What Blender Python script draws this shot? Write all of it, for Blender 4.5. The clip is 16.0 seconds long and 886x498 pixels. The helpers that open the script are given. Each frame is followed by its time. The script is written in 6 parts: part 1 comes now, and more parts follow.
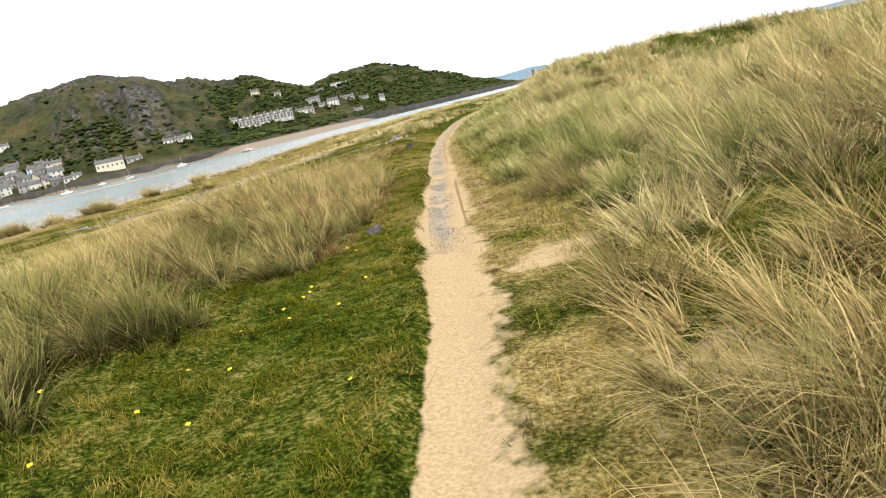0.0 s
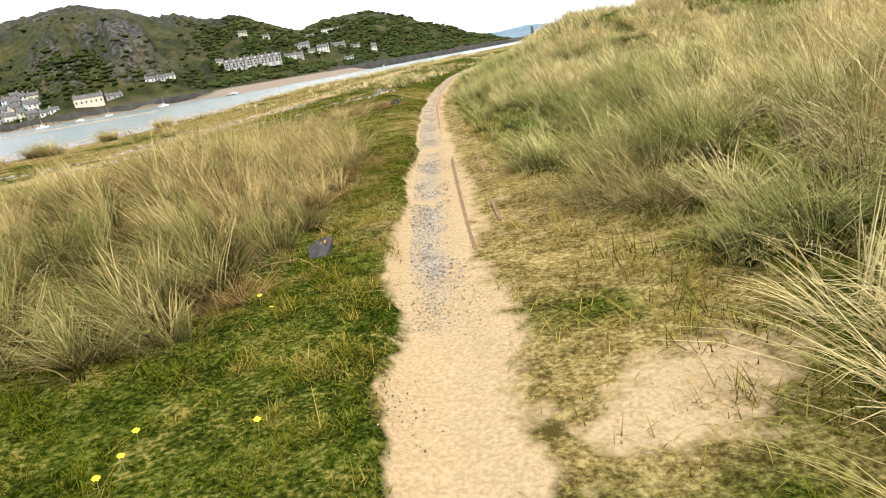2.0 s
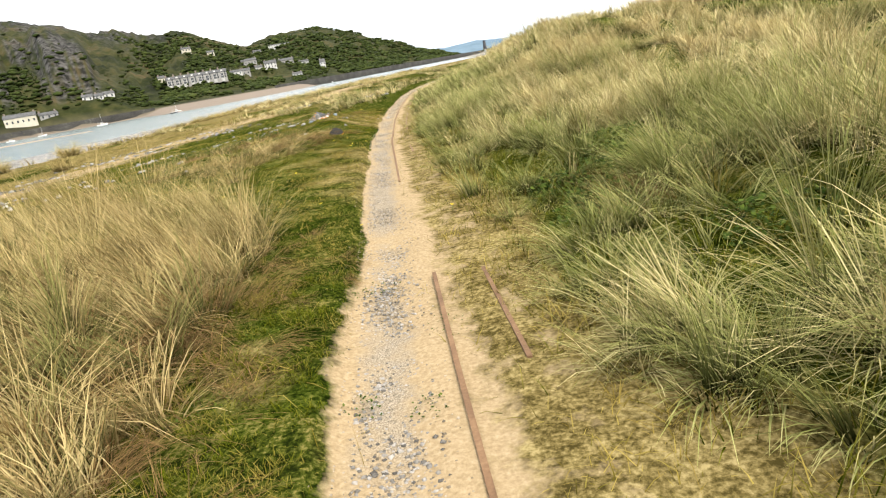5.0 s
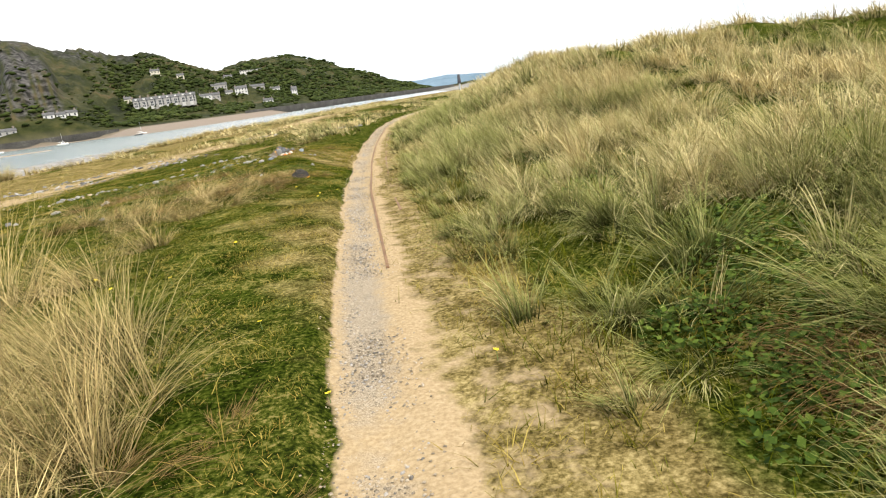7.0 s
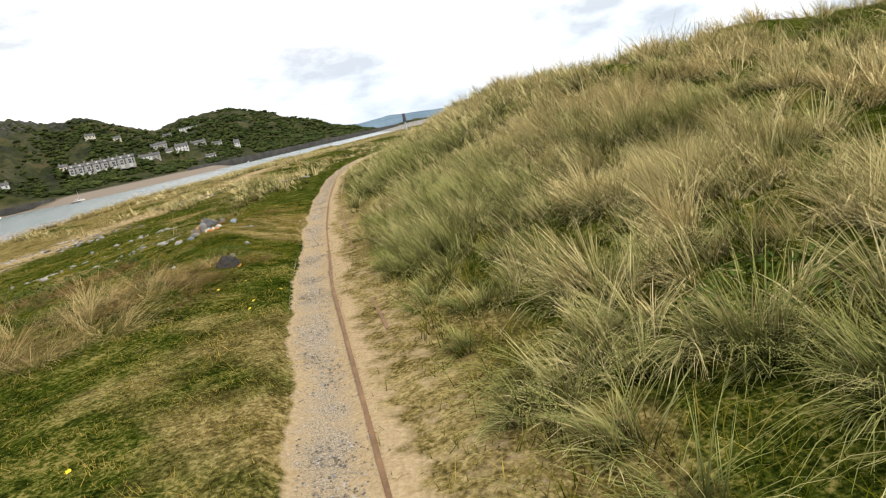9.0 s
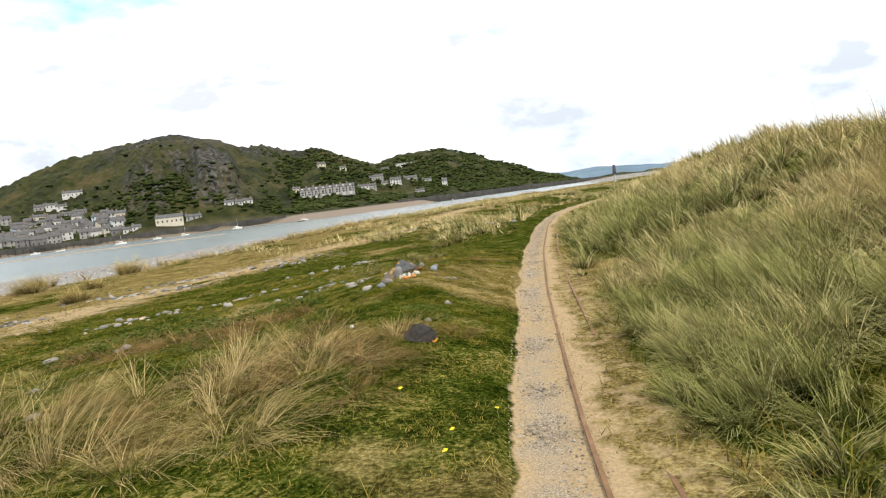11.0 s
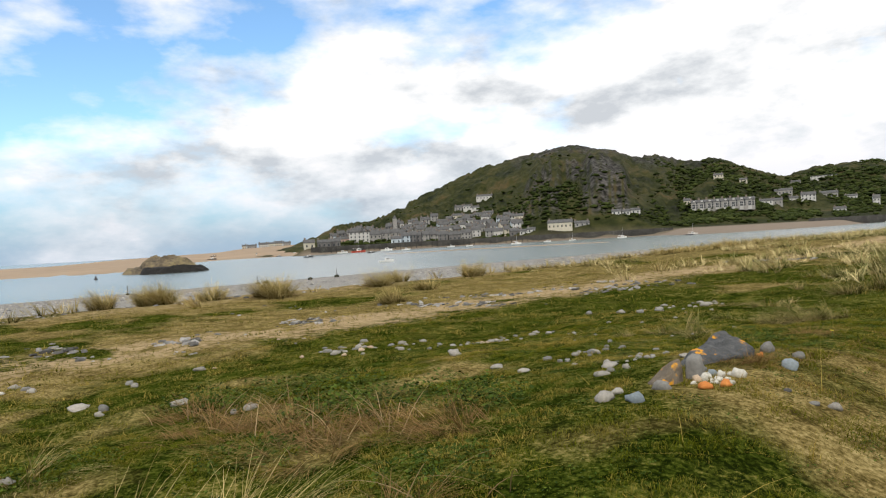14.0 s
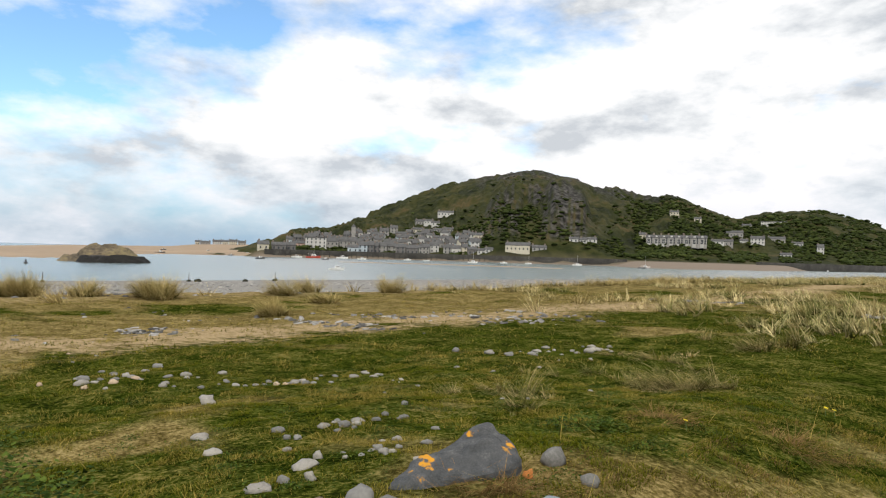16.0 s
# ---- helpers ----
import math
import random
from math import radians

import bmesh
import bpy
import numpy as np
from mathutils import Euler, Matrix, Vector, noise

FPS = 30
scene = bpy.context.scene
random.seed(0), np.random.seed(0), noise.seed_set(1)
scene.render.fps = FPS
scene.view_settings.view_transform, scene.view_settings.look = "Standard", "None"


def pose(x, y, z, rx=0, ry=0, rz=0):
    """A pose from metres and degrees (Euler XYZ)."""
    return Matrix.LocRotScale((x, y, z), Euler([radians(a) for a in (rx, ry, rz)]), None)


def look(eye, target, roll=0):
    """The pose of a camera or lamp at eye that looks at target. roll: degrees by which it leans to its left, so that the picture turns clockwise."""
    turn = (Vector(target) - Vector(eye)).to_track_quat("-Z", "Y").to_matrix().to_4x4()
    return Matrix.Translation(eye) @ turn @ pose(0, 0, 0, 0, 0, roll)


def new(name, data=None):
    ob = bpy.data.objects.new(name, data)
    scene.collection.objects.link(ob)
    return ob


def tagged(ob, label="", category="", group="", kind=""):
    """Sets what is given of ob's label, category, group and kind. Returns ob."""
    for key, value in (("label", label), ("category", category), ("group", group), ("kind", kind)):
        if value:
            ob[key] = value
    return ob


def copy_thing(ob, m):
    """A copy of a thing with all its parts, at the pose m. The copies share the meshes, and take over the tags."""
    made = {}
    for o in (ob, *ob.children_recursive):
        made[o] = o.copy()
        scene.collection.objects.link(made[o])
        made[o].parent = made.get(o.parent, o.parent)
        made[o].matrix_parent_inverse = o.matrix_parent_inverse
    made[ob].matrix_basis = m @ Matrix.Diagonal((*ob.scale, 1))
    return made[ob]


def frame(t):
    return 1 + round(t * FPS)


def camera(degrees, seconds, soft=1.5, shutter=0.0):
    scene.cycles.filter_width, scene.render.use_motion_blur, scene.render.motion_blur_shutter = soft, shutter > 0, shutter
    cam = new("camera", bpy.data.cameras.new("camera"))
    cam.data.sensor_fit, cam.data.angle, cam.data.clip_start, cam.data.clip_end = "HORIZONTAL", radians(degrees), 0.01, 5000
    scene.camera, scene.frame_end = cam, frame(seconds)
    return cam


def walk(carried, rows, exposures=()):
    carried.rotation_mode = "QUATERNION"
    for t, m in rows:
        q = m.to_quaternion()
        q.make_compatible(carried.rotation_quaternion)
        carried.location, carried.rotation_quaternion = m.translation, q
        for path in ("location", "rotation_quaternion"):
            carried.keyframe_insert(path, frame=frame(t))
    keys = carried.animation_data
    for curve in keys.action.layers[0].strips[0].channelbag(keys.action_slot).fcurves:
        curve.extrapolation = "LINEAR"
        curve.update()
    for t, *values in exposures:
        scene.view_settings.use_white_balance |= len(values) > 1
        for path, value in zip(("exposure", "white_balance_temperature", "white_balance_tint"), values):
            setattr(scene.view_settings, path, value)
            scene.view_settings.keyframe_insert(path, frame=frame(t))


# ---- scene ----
# ---------------------------------------------------------------- camera
PATH = [
    (0.0, (0.001, 0.001, 1.502), (-0.255, 1.932, 1.050), -12.88),
    (0.5, (-0.106, 0.826, 1.489), (-0.440, 2.737, 1.000), -12.53),
    (1.0, (-0.248, 1.613, 1.489), (-0.604, 3.515, 0.983), -10.82),
    (1.5, (-0.239, 2.429, 1.452), (-0.507, 4.333, 0.901), -7.77),
    (2.0, (-0.345, 3.227, 1.388), (-0.574, 5.125, 0.798), -9.65),
    (2.5, (-0.356, 3.994, 1.365), (-0.569, 5.867, 0.696), -12.79),
    (3.0, (-0.453, 4.802, 1.302), (-0.623, 6.681, 0.636), -13.95),
    (3.5, (-0.537, 5.615, 1.294), (-0.677, 7.504, 0.651), -13.00),
    (4.0, (-0.616, 6.376, 1.312), (-0.715, 8.275, 0.692), -11.91),
    (4.5, (-0.678, 7.169, 1.305), (-0.740, 9.062, 0.663), -8.62),
    (4.7, (-0.725, 7.422, 1.350), (-0.813, 9.324, 0.738), -9.91),
    (6.8, (-1.063, 10.219, 1.361), (-1.060, 12.155, 0.858), -7.89),
    (7.0, (-1.126, 10.526, 1.371), (-1.090, 12.464, 0.877), -7.51),
    (7.5, (-1.164, 11.315, 1.407), (-1.029, 13.265, 0.982), -8.83),
    (8.0, (-1.202, 12.124, 1.425), (-0.985, 14.076, 1.048), -12.55),
    (8.2, (-1.231, 12.451, 1.448), (-1.019, 14.396, 1.034), -12.50),
    (10.3, (-1.621, 15.500, 1.272), (-1.498, 17.472, 0.956), -10.69),
    (10.5, (-1.686, 15.740, 1.259), (-1.576, 17.718, 0.982), -9.84),
    (11.0, (-1.904, 16.274, 1.382), (-2.276, 18.232, 1.217), -7.00),
    (11.5, (-2.044, 16.761, 1.381), (-3.173, 18.411, 1.438), -7.91),
    (12.0, (-2.108, 17.509, 1.389), (-3.412, 19.025, 1.352), -8.88),
    (12.5, (-2.215, 18.300, 1.357), (-3.555, 19.782, 1.264), -4.70),
    (13.0, (-2.273, 18.993, 1.359), (-3.651, 20.441, 1.322), -3.57),
    (13.5, (-2.364, 19.809, 1.319), (-3.761, 21.240, 1.300), -3.69),
    (14.0, (-2.453, 20.568, 1.301), (-3.853, 21.996, 1.275), -3.18),
    (14.5, (-2.568, 21.274, 1.251), (-3.963, 22.707, 1.223), -1.58),
    (15.0, (-2.628, 21.926, 1.233), (-3.968, 23.411, 1.208), 0.28),
    (15.5, (-2.647, 22.458, 1.235), (-3.907, 24.011, 1.208), 2.74),
    (16.0, (-2.559, 22.951, 1.281), (-3.864, 24.466, 1.299), 1.68),
]

cam = camera(70, 16.0, soft=1.2)
walk(cam, [(t, look(eye, target, roll)) for t, eye, target, roll in PATH],
     exposures=[(0.0, 0.9), (0.5, 0.5), (1.0, 0.82), (1.5, 0.68), (2.0, 0.98), (2.5, 1.1), (3.0, 1.42), (3.5, 1.3), (4.0, 1.28), (4.7, 1.02), (6.8, 0.88), (7.5, 0.9), (8.2, 0.40), (10.3, 0.43), (11.0, 0.5),
                (11.5, -0.25), (12.0, -0.42), (12.5, -0.2), (13.0, 0.0), (16.0, 0.0)])

# ---------------------------------------------------------------- sky and sun
SUN_UP, SUN_ROUND = radians(48), radians(150)
world = bpy.data.worlds.new("cloudy_sky")
scene.world = world
world.use_nodes = True
wt = world.node_tree
wt.nodes.clear()


def wnode(kind, **values):
    n = wt.nodes.new(kind)
    for key, value in values.items():
        n.inputs[key].default_value = value
    return n


w_out = wnode("ShaderNodeOutputWorld")
w_bg = wnode("ShaderNodeBackground", Strength=0.86)
w_sky = wnode("ShaderNodeTexSky")
w_sky.sky_type, w_sky.sun_disc = "NISHITA", False
w_sky.sun_elevation, w_sky.sun_rotation = SUN_UP, SUN_ROUND
w_sky.dust_density, w_sky.ozone_density = 0.6, 1.6
w_dim = wnode("ShaderNodeVectorMath")
w_dim.operation = "MULTIPLY"
w_dim.inputs[1].default_value = (0.20, 0.245, 0.262)
wt.links.new(w_sky.outputs[0], w_dim.inputs[0])
w_co = wnode("ShaderNodeTexCoord")
w_sep = wnode("ShaderNodeSeparateXYZ")
wt.links.new(w_co.outputs["Generated"], w_sep.inputs[0])
def wnoise(scale, detail, rough, offset):
    m = wnode("ShaderNodeMapping")
    m.inputs["Location"].default_value = offset
    m.inputs["Scale"].default_value = (1.0, 1.0, 2.3)
    wt.links.new(w_co.outputs["Generated"], m.inputs[0])
    n = wnode("ShaderNodeTexNoise", Scale=scale, Detail=detail, Roughness=rough)
    wt.links.new(m.outputs[0], n.inputs["Vector"])
    return n


def wramp(source, stops):
    r = wnode("ShaderNodeValToRGB")
    while len(r.color_ramp.elements) < len(stops):
        r.color_ramp.elements.new(0.5)
    for e, (pos, col) in zip(r.color_ramp.elements, stops):
        e.position, e.color = pos, (*col, 1)
    wt.links.new(source, r.inputs[0])
    return r


# cover: broken cloud over the open sea (west, -x), closed over the land
w_cover = wnoise(3.4, 9, 0.56, (3.1, 0.4, 0))
w_west = wnode("ShaderNodeMath")
w_west.operation = "MULTIPLY_ADD"
w_west.inputs[1].default_value, w_west.inputs[2].default_value = 0.27, 0.215
wt.links.new(w_sep.outputs[0], w_west.inputs[0])
w_sum = wnode("ShaderNodeMath")
w_sum.operation = "ADD"
wt.links.new(w_cover.outputs[0], w_sum.inputs[0])
wt.links.new(w_west.outputs[0], w_sum.inputs[1])
w_mask = wramp(w_sum.outputs[0], [(0.37, (0, 0, 0)), (0.55, (1, 1, 1))])
w_tone = wramp(wnoise(5.4, 9, 0.57, (4.3, 7.1, 0)).outputs[0],
               [(0.36, (0.74, 0.78, 0.83)), (0.45, (1.08, 1.10, 1.12)), (0.555, (1.42, 1.36, 1.35))])
w_mix = wnode("ShaderNodeMixRGB")
wt.links.new(w_mask.outputs[0], w_mix.inputs[0])
wt.links.new(w_tone.outputs[0], w_mix.inputs[2])
# grey-blue bank of cloud low over the horizon
w_low = wramp(w_sep.outputs[2], [(0.0, (1, 1, 1)), (0.02, (0.9, 0.9, 0.9)), (0.16, (0, 0, 0))])
w_bank = wnode("ShaderNodeMixRGB")
w_bank.inputs[2].default_value = (0.48, 0.66, 0.84, 1)
wt.links.new(w_low.outputs[0], w_bank.inputs[0])
wt.links.new(w_dim.outputs[0], w_bank.inputs[1])
wt.links.new(w_bank.outputs[0], w_mix.inputs[1])
# the same haze dulls the clouds close to the horizon
w_half = wnode("ShaderNodeMath")
w_half.operation = "MULTIPLY"
w_half.inputs[1].default_value = 0.5
wt.links.new(w_low.outputs[0], w_half.inputs[0])
w_haze = wnode("ShaderNodeMixRGB")
w_haze.inputs[2].default_value = (0.36, 0.52, 0.70, 1)
wt.links.new(w_half.outputs[0], w_haze.inputs[0])
wt.links.new(w_mix.outputs[0], w_haze.inputs[1])
wt.links.new(w_haze.outputs[0], w_bg.inputs["Color"])
wt.links.new(w_bg.outputs[0], w_out.inputs[0])

sun = new("sun", bpy.data.lights.new("sun", "SUN"))
sun.data.energy, sun.data.angle, sun.data.color = 2.25, radians(7), (1.0, 0.94, 0.82)
sun_way = Vector((math.sin(SUN_ROUND) * math.cos(SUN_UP), math.cos(SUN_ROUND) * math.cos(SUN_UP), math.sin(SUN_UP)))
sun.matrix_world = look(sun_way * 50, (0, 0, 0))

# ---------------------------------------------------------------- materials
def material(name, stops, scale=4.0, fine=30.0, rough=0.85, bump=0.3, depth=0.01, metal=0.0, mix=0.4, source="Object", spec=0.3,
             detail=5.0, stretch=(1, 1, 1), per="", per_amount=0.25):
    """Surface with a coarse and a fine variation: stops of (position, colour) over noise, grain and relief, real-world scale."""
    m = bpy.data.materials.new(name)
    m.use_nodes = True
    t = m.node_tree
    p = t.nodes["Principled BSDF"]
    p.inputs["Roughness"].default_value, p.inputs["Metallic"].default_value = rough, metal
    p.inputs["Specular IOR Level"].default_value = spec
    co = t.nodes.new("ShaderNodeTexCoord")
    mp = t.nodes.new("ShaderNodeMapping")
    mp.inputs["Scale"].default_value = stretch
    t.links.new(co.outputs[source], mp.inputs[0])
    n1, n2 = t.nodes.new("ShaderNodeTexNoise"), t.nodes.new("ShaderNodeTexNoise")
    for n, sc in ((n1, scale), (n2, fine)):
        n.inputs["Scale"].default_value, n.inputs["Detail"].default_value = sc, detail
        t.links.new(mp.outputs[0], n.inputs["Vector"])
    mx = t.nodes.new("ShaderNodeMix")
    mx.inputs[0].default_value = mix
    t.links.new(n1.outputs[0], mx.inputs[2])
    t.links.new(n2.outputs[0], mx.inputs[3])
    value = mx.outputs[0]
    if per:
        if per == "object":
            rnd = t.nodes.new("ShaderNodeObjectInfo").outputs["Random"]
        else:
            rnd = t.nodes.new("ShaderNodeNewGeometry").outputs["Random Per Island"]
        ad = t.nodes.new("ShaderNodeMath")
        ad.operation = "MULTIPLY_ADD"
        ad.inputs[1].default_value = per_amount
        t.links.new(rnd, ad.inputs[0])
        sb = t.nodes.new("ShaderNodeMath")
        sb.operation = "SUBTRACT"
        sb.inputs[1].default_value = per_amount / 2
        t.links.new(value, sb.inputs[0])
        t.links.new(sb.outputs[0], ad.inputs[2])
        value = ad.outputs[0]
    r = t.nodes.new("ShaderNodeValToRGB")
    while len(r.color_ramp.elements) < len(stops):
        r.color_ramp.elements.new(0.5)
    for e, (pos, col) in zip(r.color_ramp.elements, stops):
        e.position, e.color = pos, (*col, 1)
    t.links.new(value, r.inputs[0])
    t.links.new(r.outputs[0], p.inputs["Base Color"])
    if bump:
        b = t.nodes.new("ShaderNodeBump")
        b.inputs["Strength"].default_value, b.inputs["Distance"].default_value = bump, depth
        t.links.new(mx.outputs[0], b.inputs["Height"])
        t.links.new(b.outputs[0], p.inputs["Normal"])
    m["ramp"] = r.name
    return m


def ground_material():
    """Turf, dry litter, sand, gravel and shingle, laid by the masks stored on the mesh."""
    m = bpy.data.materials.new("dune_ground")
    m.use_nodes = True
    t = m.node_tree
    p = t.nodes["Principled BSDF"]
    p.inputs["Roughness"].default_value, p.inputs["Specular IOR Level"].default_value = 0.95, 0.0
    co = t.nodes.new("ShaderNodeTexCoord").outputs["Object"]

    def noise_of(scale, detail=6.0, rough=0.6):
        n = t.nodes.new("ShaderNodeTexNoise")
        n.inputs["Scale"].default_value, n.inputs["Detail"].default_value, n.inputs["Roughness"].default_value = scale, detail, rough
        t.links.new(co, n.inputs["Vector"])
        return n.outputs[0]

    def ramp_of(value, stops):
        r = t.nodes.new("ShaderNodeValToRGB")
        while len(r.color_ramp.elements) < len(stops):
            r.color_ramp.elements.new(0.5)
        for e, (pos, col) in zip(r.color_ramp.elements, stops):
            e.position, e.color = pos, (*col, 1)
        t.links.new(value, r.inputs[0])
        return r.outputs[0]

    def blend(fac, a, b):
        x = t.nodes.new("ShaderNodeMixRGB")
        t.links.new(fac, x.inputs[0])
        t.links.new(a, x.inputs[1])
        t.links.new(b, x.inputs[2])
        return x.outputs[0]

    def mask(name, wobble, lo, hi, amount=0.5):
        a = t.nodes.new("ShaderNodeAttribute")
        a.attribute_name = name
        ad = t.nodes.new("ShaderNodeMath")
        ad.operation = "MULTIPLY_ADD"
        ad.inputs[1].default_value = amount
        t.links.new(wobble, ad.inputs[0])
        sb = t.nodes.new("ShaderNodeMath")
        sb.operation = "SUBTRACT"
        sb.inputs[1].default_value = amount / 2
        t.links.new(a.outputs["Fac"], sb.inputs[0])
        t.links.new(sb.outputs[0], ad.inputs[2])
        return ramp_of(ad.outputs[0], [(lo, (0, 0, 0)), (hi, (1, 1, 1))])

    mid, fine, grit, broad = noise_of(6), noise_of(45), noise_of(140, 3), noise_of(0.9)
    def average(*values):
        total = values[0]
        for v in values[1:]:
            n = t.nodes.new("ShaderNodeMath")
            n.operation = "ADD"
            t.links.new(total, n.inputs[0])
            t.links.new(v, n.inputs[1])
            total = n.outputs[0]
        n = t.nodes.new("ShaderNodeMath")
        n.operation = "DIVIDE"
        n.inputs[1].default_value = len(values)
        t.links.new(total, n.inputs[0])
        return n.outputs[0]

    blotch = average(noise_of(2.2), noise_of(11, 4), noise_of(38, 4, 0.7), noise_of(38, 4, 0.7))
    turf = ramp_of(blotch, [(0.43, (0.008, 0.012, 0.002)), (0.49, (0.028, 0.037, 0.005)), (0.535, (0.066, 0.074, 0.012)), (0.59, (0.19, 0.155, 0.050))])
    lush = ramp_of(blotch, [(0.43, (0.006, 0.010, 0.001)), (0.50, (0.024, 0.036, 0.004)), (0.56, (0.055, 0.070, 0.009)), (0.62, (0.11, 0.11, 0.022))])
    turf = blend(ramp_of(noise_of(1.5, 5.0, 0.65), [(0.47, (0, 0, 0)), (0.56, (0.85, 0.85, 0.85))]), turf, lush)
    litter = ramp_of(blotch, [(0.42, (0.050, 0.039, 0.012)), (0.48, (0.118, 0.090, 0.030)), (0.535, (0.200, 0.155, 0.060)), (0.60, (0.32, 0.255, 0.112))])
    sand = ramp_of(fine, [(0.3, (0.25, 0.182, 0.100)), (0.52, (0.335, 0.252, 0.146)), (0.7, (0.40, 0.312, 0.190))])
    gravel = ramp_of(grit, [(0.36, (0.10, 0.083, 0.062)), (0.5, (0.27, 0.225, 0.162)), (0.66, (0.41, 0.345, 0.255))])
    shingle = ramp_of(grit, [(0.35, (0.10, 0.10, 0.10)), (0.5, (0.24, 0.235, 0.22)), (0.68, (0.4, 0.385, 0.35))])
    c = blend(mask("litter", broad, 0.42, 0.58), turf, litter)
    c = blend(mask("sand", mid, 0.36, 0.64, 1.2), c, sand)
    c = blend(mask("gravel", mid, 0.32, 0.78, 1.1), c, gravel)
    c = blend(mask("shingle", broad, 0.4, 0.6), c, shingle)
    t.links.new(c, p.inputs["Base Color"])
    b = t.nodes.new("ShaderNodeBump")
    b.inputs["Strength"].default_value, b.inputs["Distance"].default_value = 0.45, 0.015
    add = t.nodes.new("ShaderNodeMath")
    add.operation = "ADD"
    t.links.new(fine, add.inputs[0])
    t.links.new(blotch, add.inputs[1])
    t.links.new(add.outputs[0], b.inputs["Height"])
    t.links.new(b.outputs[0], p.inputs["Normal"])
    return m


def blade_material(name, low, high, dry):
    """Grass blades: colour from root to tip, with the shade low in the tussock painted into the dark roots, and from
    blade to blade; 'tone' says how withered a tussock is.
    """
    m = bpy.data.materials.new(name)
    m.use_nodes = True
    t = m.node_tree
    p = t.nodes["Principled BSDF"]
    p.inputs["Roughness"].default_value, p.inputs["Specular IOR Level"].default_value = 0.8, 0.0
    up = t.nodes.new("ShaderNodeAttribute")
    up.attribute_name = "along"
    tone = t.nodes.new("ShaderNodeAttribute")
    tone.attribute_name = "tone"
    rnd = t.nodes.new("ShaderNodeNewGeometry").outputs["Random Per Island"]

    def math_of(op, a, b):
        n = t.nodes.new("ShaderNodeMath")
        n.operation = op
        for k, v in enumerate((a, b)):
            if isinstance(v, (int, float)):
                n.inputs[k].default_value = v
            else:
                t.links.new(v, n.inputs[k])
        return n.outputs[0]

    # power above 1 keeps the lower half dark, deepening the painted root shade
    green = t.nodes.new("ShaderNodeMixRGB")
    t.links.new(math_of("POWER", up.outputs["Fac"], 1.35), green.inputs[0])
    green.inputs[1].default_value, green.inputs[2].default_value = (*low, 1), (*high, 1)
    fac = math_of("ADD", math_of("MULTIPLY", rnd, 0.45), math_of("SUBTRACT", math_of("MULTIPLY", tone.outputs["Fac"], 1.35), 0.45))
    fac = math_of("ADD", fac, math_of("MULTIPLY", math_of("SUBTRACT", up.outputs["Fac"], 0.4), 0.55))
    clamp = t.nodes.new("ShaderNodeClamp")
    t.links.new(fac, clamp.inputs[0])
    dryc = t.nodes.new("ShaderNodeMixRGB")
    t.links.new(rnd, dryc.inputs[0])
    dryc.inputs[1].default_value, dryc.inputs[2].default_value = (dry[0] * 0.40, dry[1] * 0.34, dry[2] * 0.28, 1), (*dry, 1)
    c = t.nodes.new("ShaderNodeMixRGB")
    t.links.new(clamp.outputs[0], c.inputs[0])
    t.links.new(green.outputs[0], c.inputs[1])
    t.links.new(dryc.outputs[0], c.inputs[2])
    t.links.new(c.outputs[0], p.inputs["Base Color"])
    tr = t.nodes.new("ShaderNodeBsdfTranslucent")
    t.links.new(c.outputs[0], tr.inputs["Color"])
    sh = t.nodes.new("ShaderNodeMixShader")
    sh.inputs[0].default_value = 0.16
    t.links.new(p.outputs[0], sh.inputs[1])
    t.links.new(tr.outputs[0], sh.inputs[2])
    t.links.new(sh.outputs[0], t.nodes["Material Output"].inputs["Surface"])
    return m


M_GROUND = ground_material()
# first colour, the root, is darkened for shade between the blades; canes less so
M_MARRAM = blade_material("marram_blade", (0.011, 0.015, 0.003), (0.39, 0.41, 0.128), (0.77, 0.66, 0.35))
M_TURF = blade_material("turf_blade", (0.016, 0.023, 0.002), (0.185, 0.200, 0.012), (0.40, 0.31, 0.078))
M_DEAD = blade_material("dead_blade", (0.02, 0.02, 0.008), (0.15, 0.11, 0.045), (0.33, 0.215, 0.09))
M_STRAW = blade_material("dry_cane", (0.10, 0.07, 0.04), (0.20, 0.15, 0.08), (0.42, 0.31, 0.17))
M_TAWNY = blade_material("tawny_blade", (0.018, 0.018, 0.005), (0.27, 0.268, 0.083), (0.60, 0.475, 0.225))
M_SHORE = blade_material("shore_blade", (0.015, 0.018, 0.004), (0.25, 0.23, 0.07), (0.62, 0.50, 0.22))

# ---------------------------------------------------------------- building kit
def mesh_of(name, verts, faces, mat=None, smooth=False):
    me = bpy.data.meshes.new(name)
    me.from_pydata([tuple(map(float, v)) for v in verts], [], [tuple(map(int, q)) for q in faces])
    if mat:
        me.materials.append(mat)
    if smooth:
        me.shade_smooth()
    return me


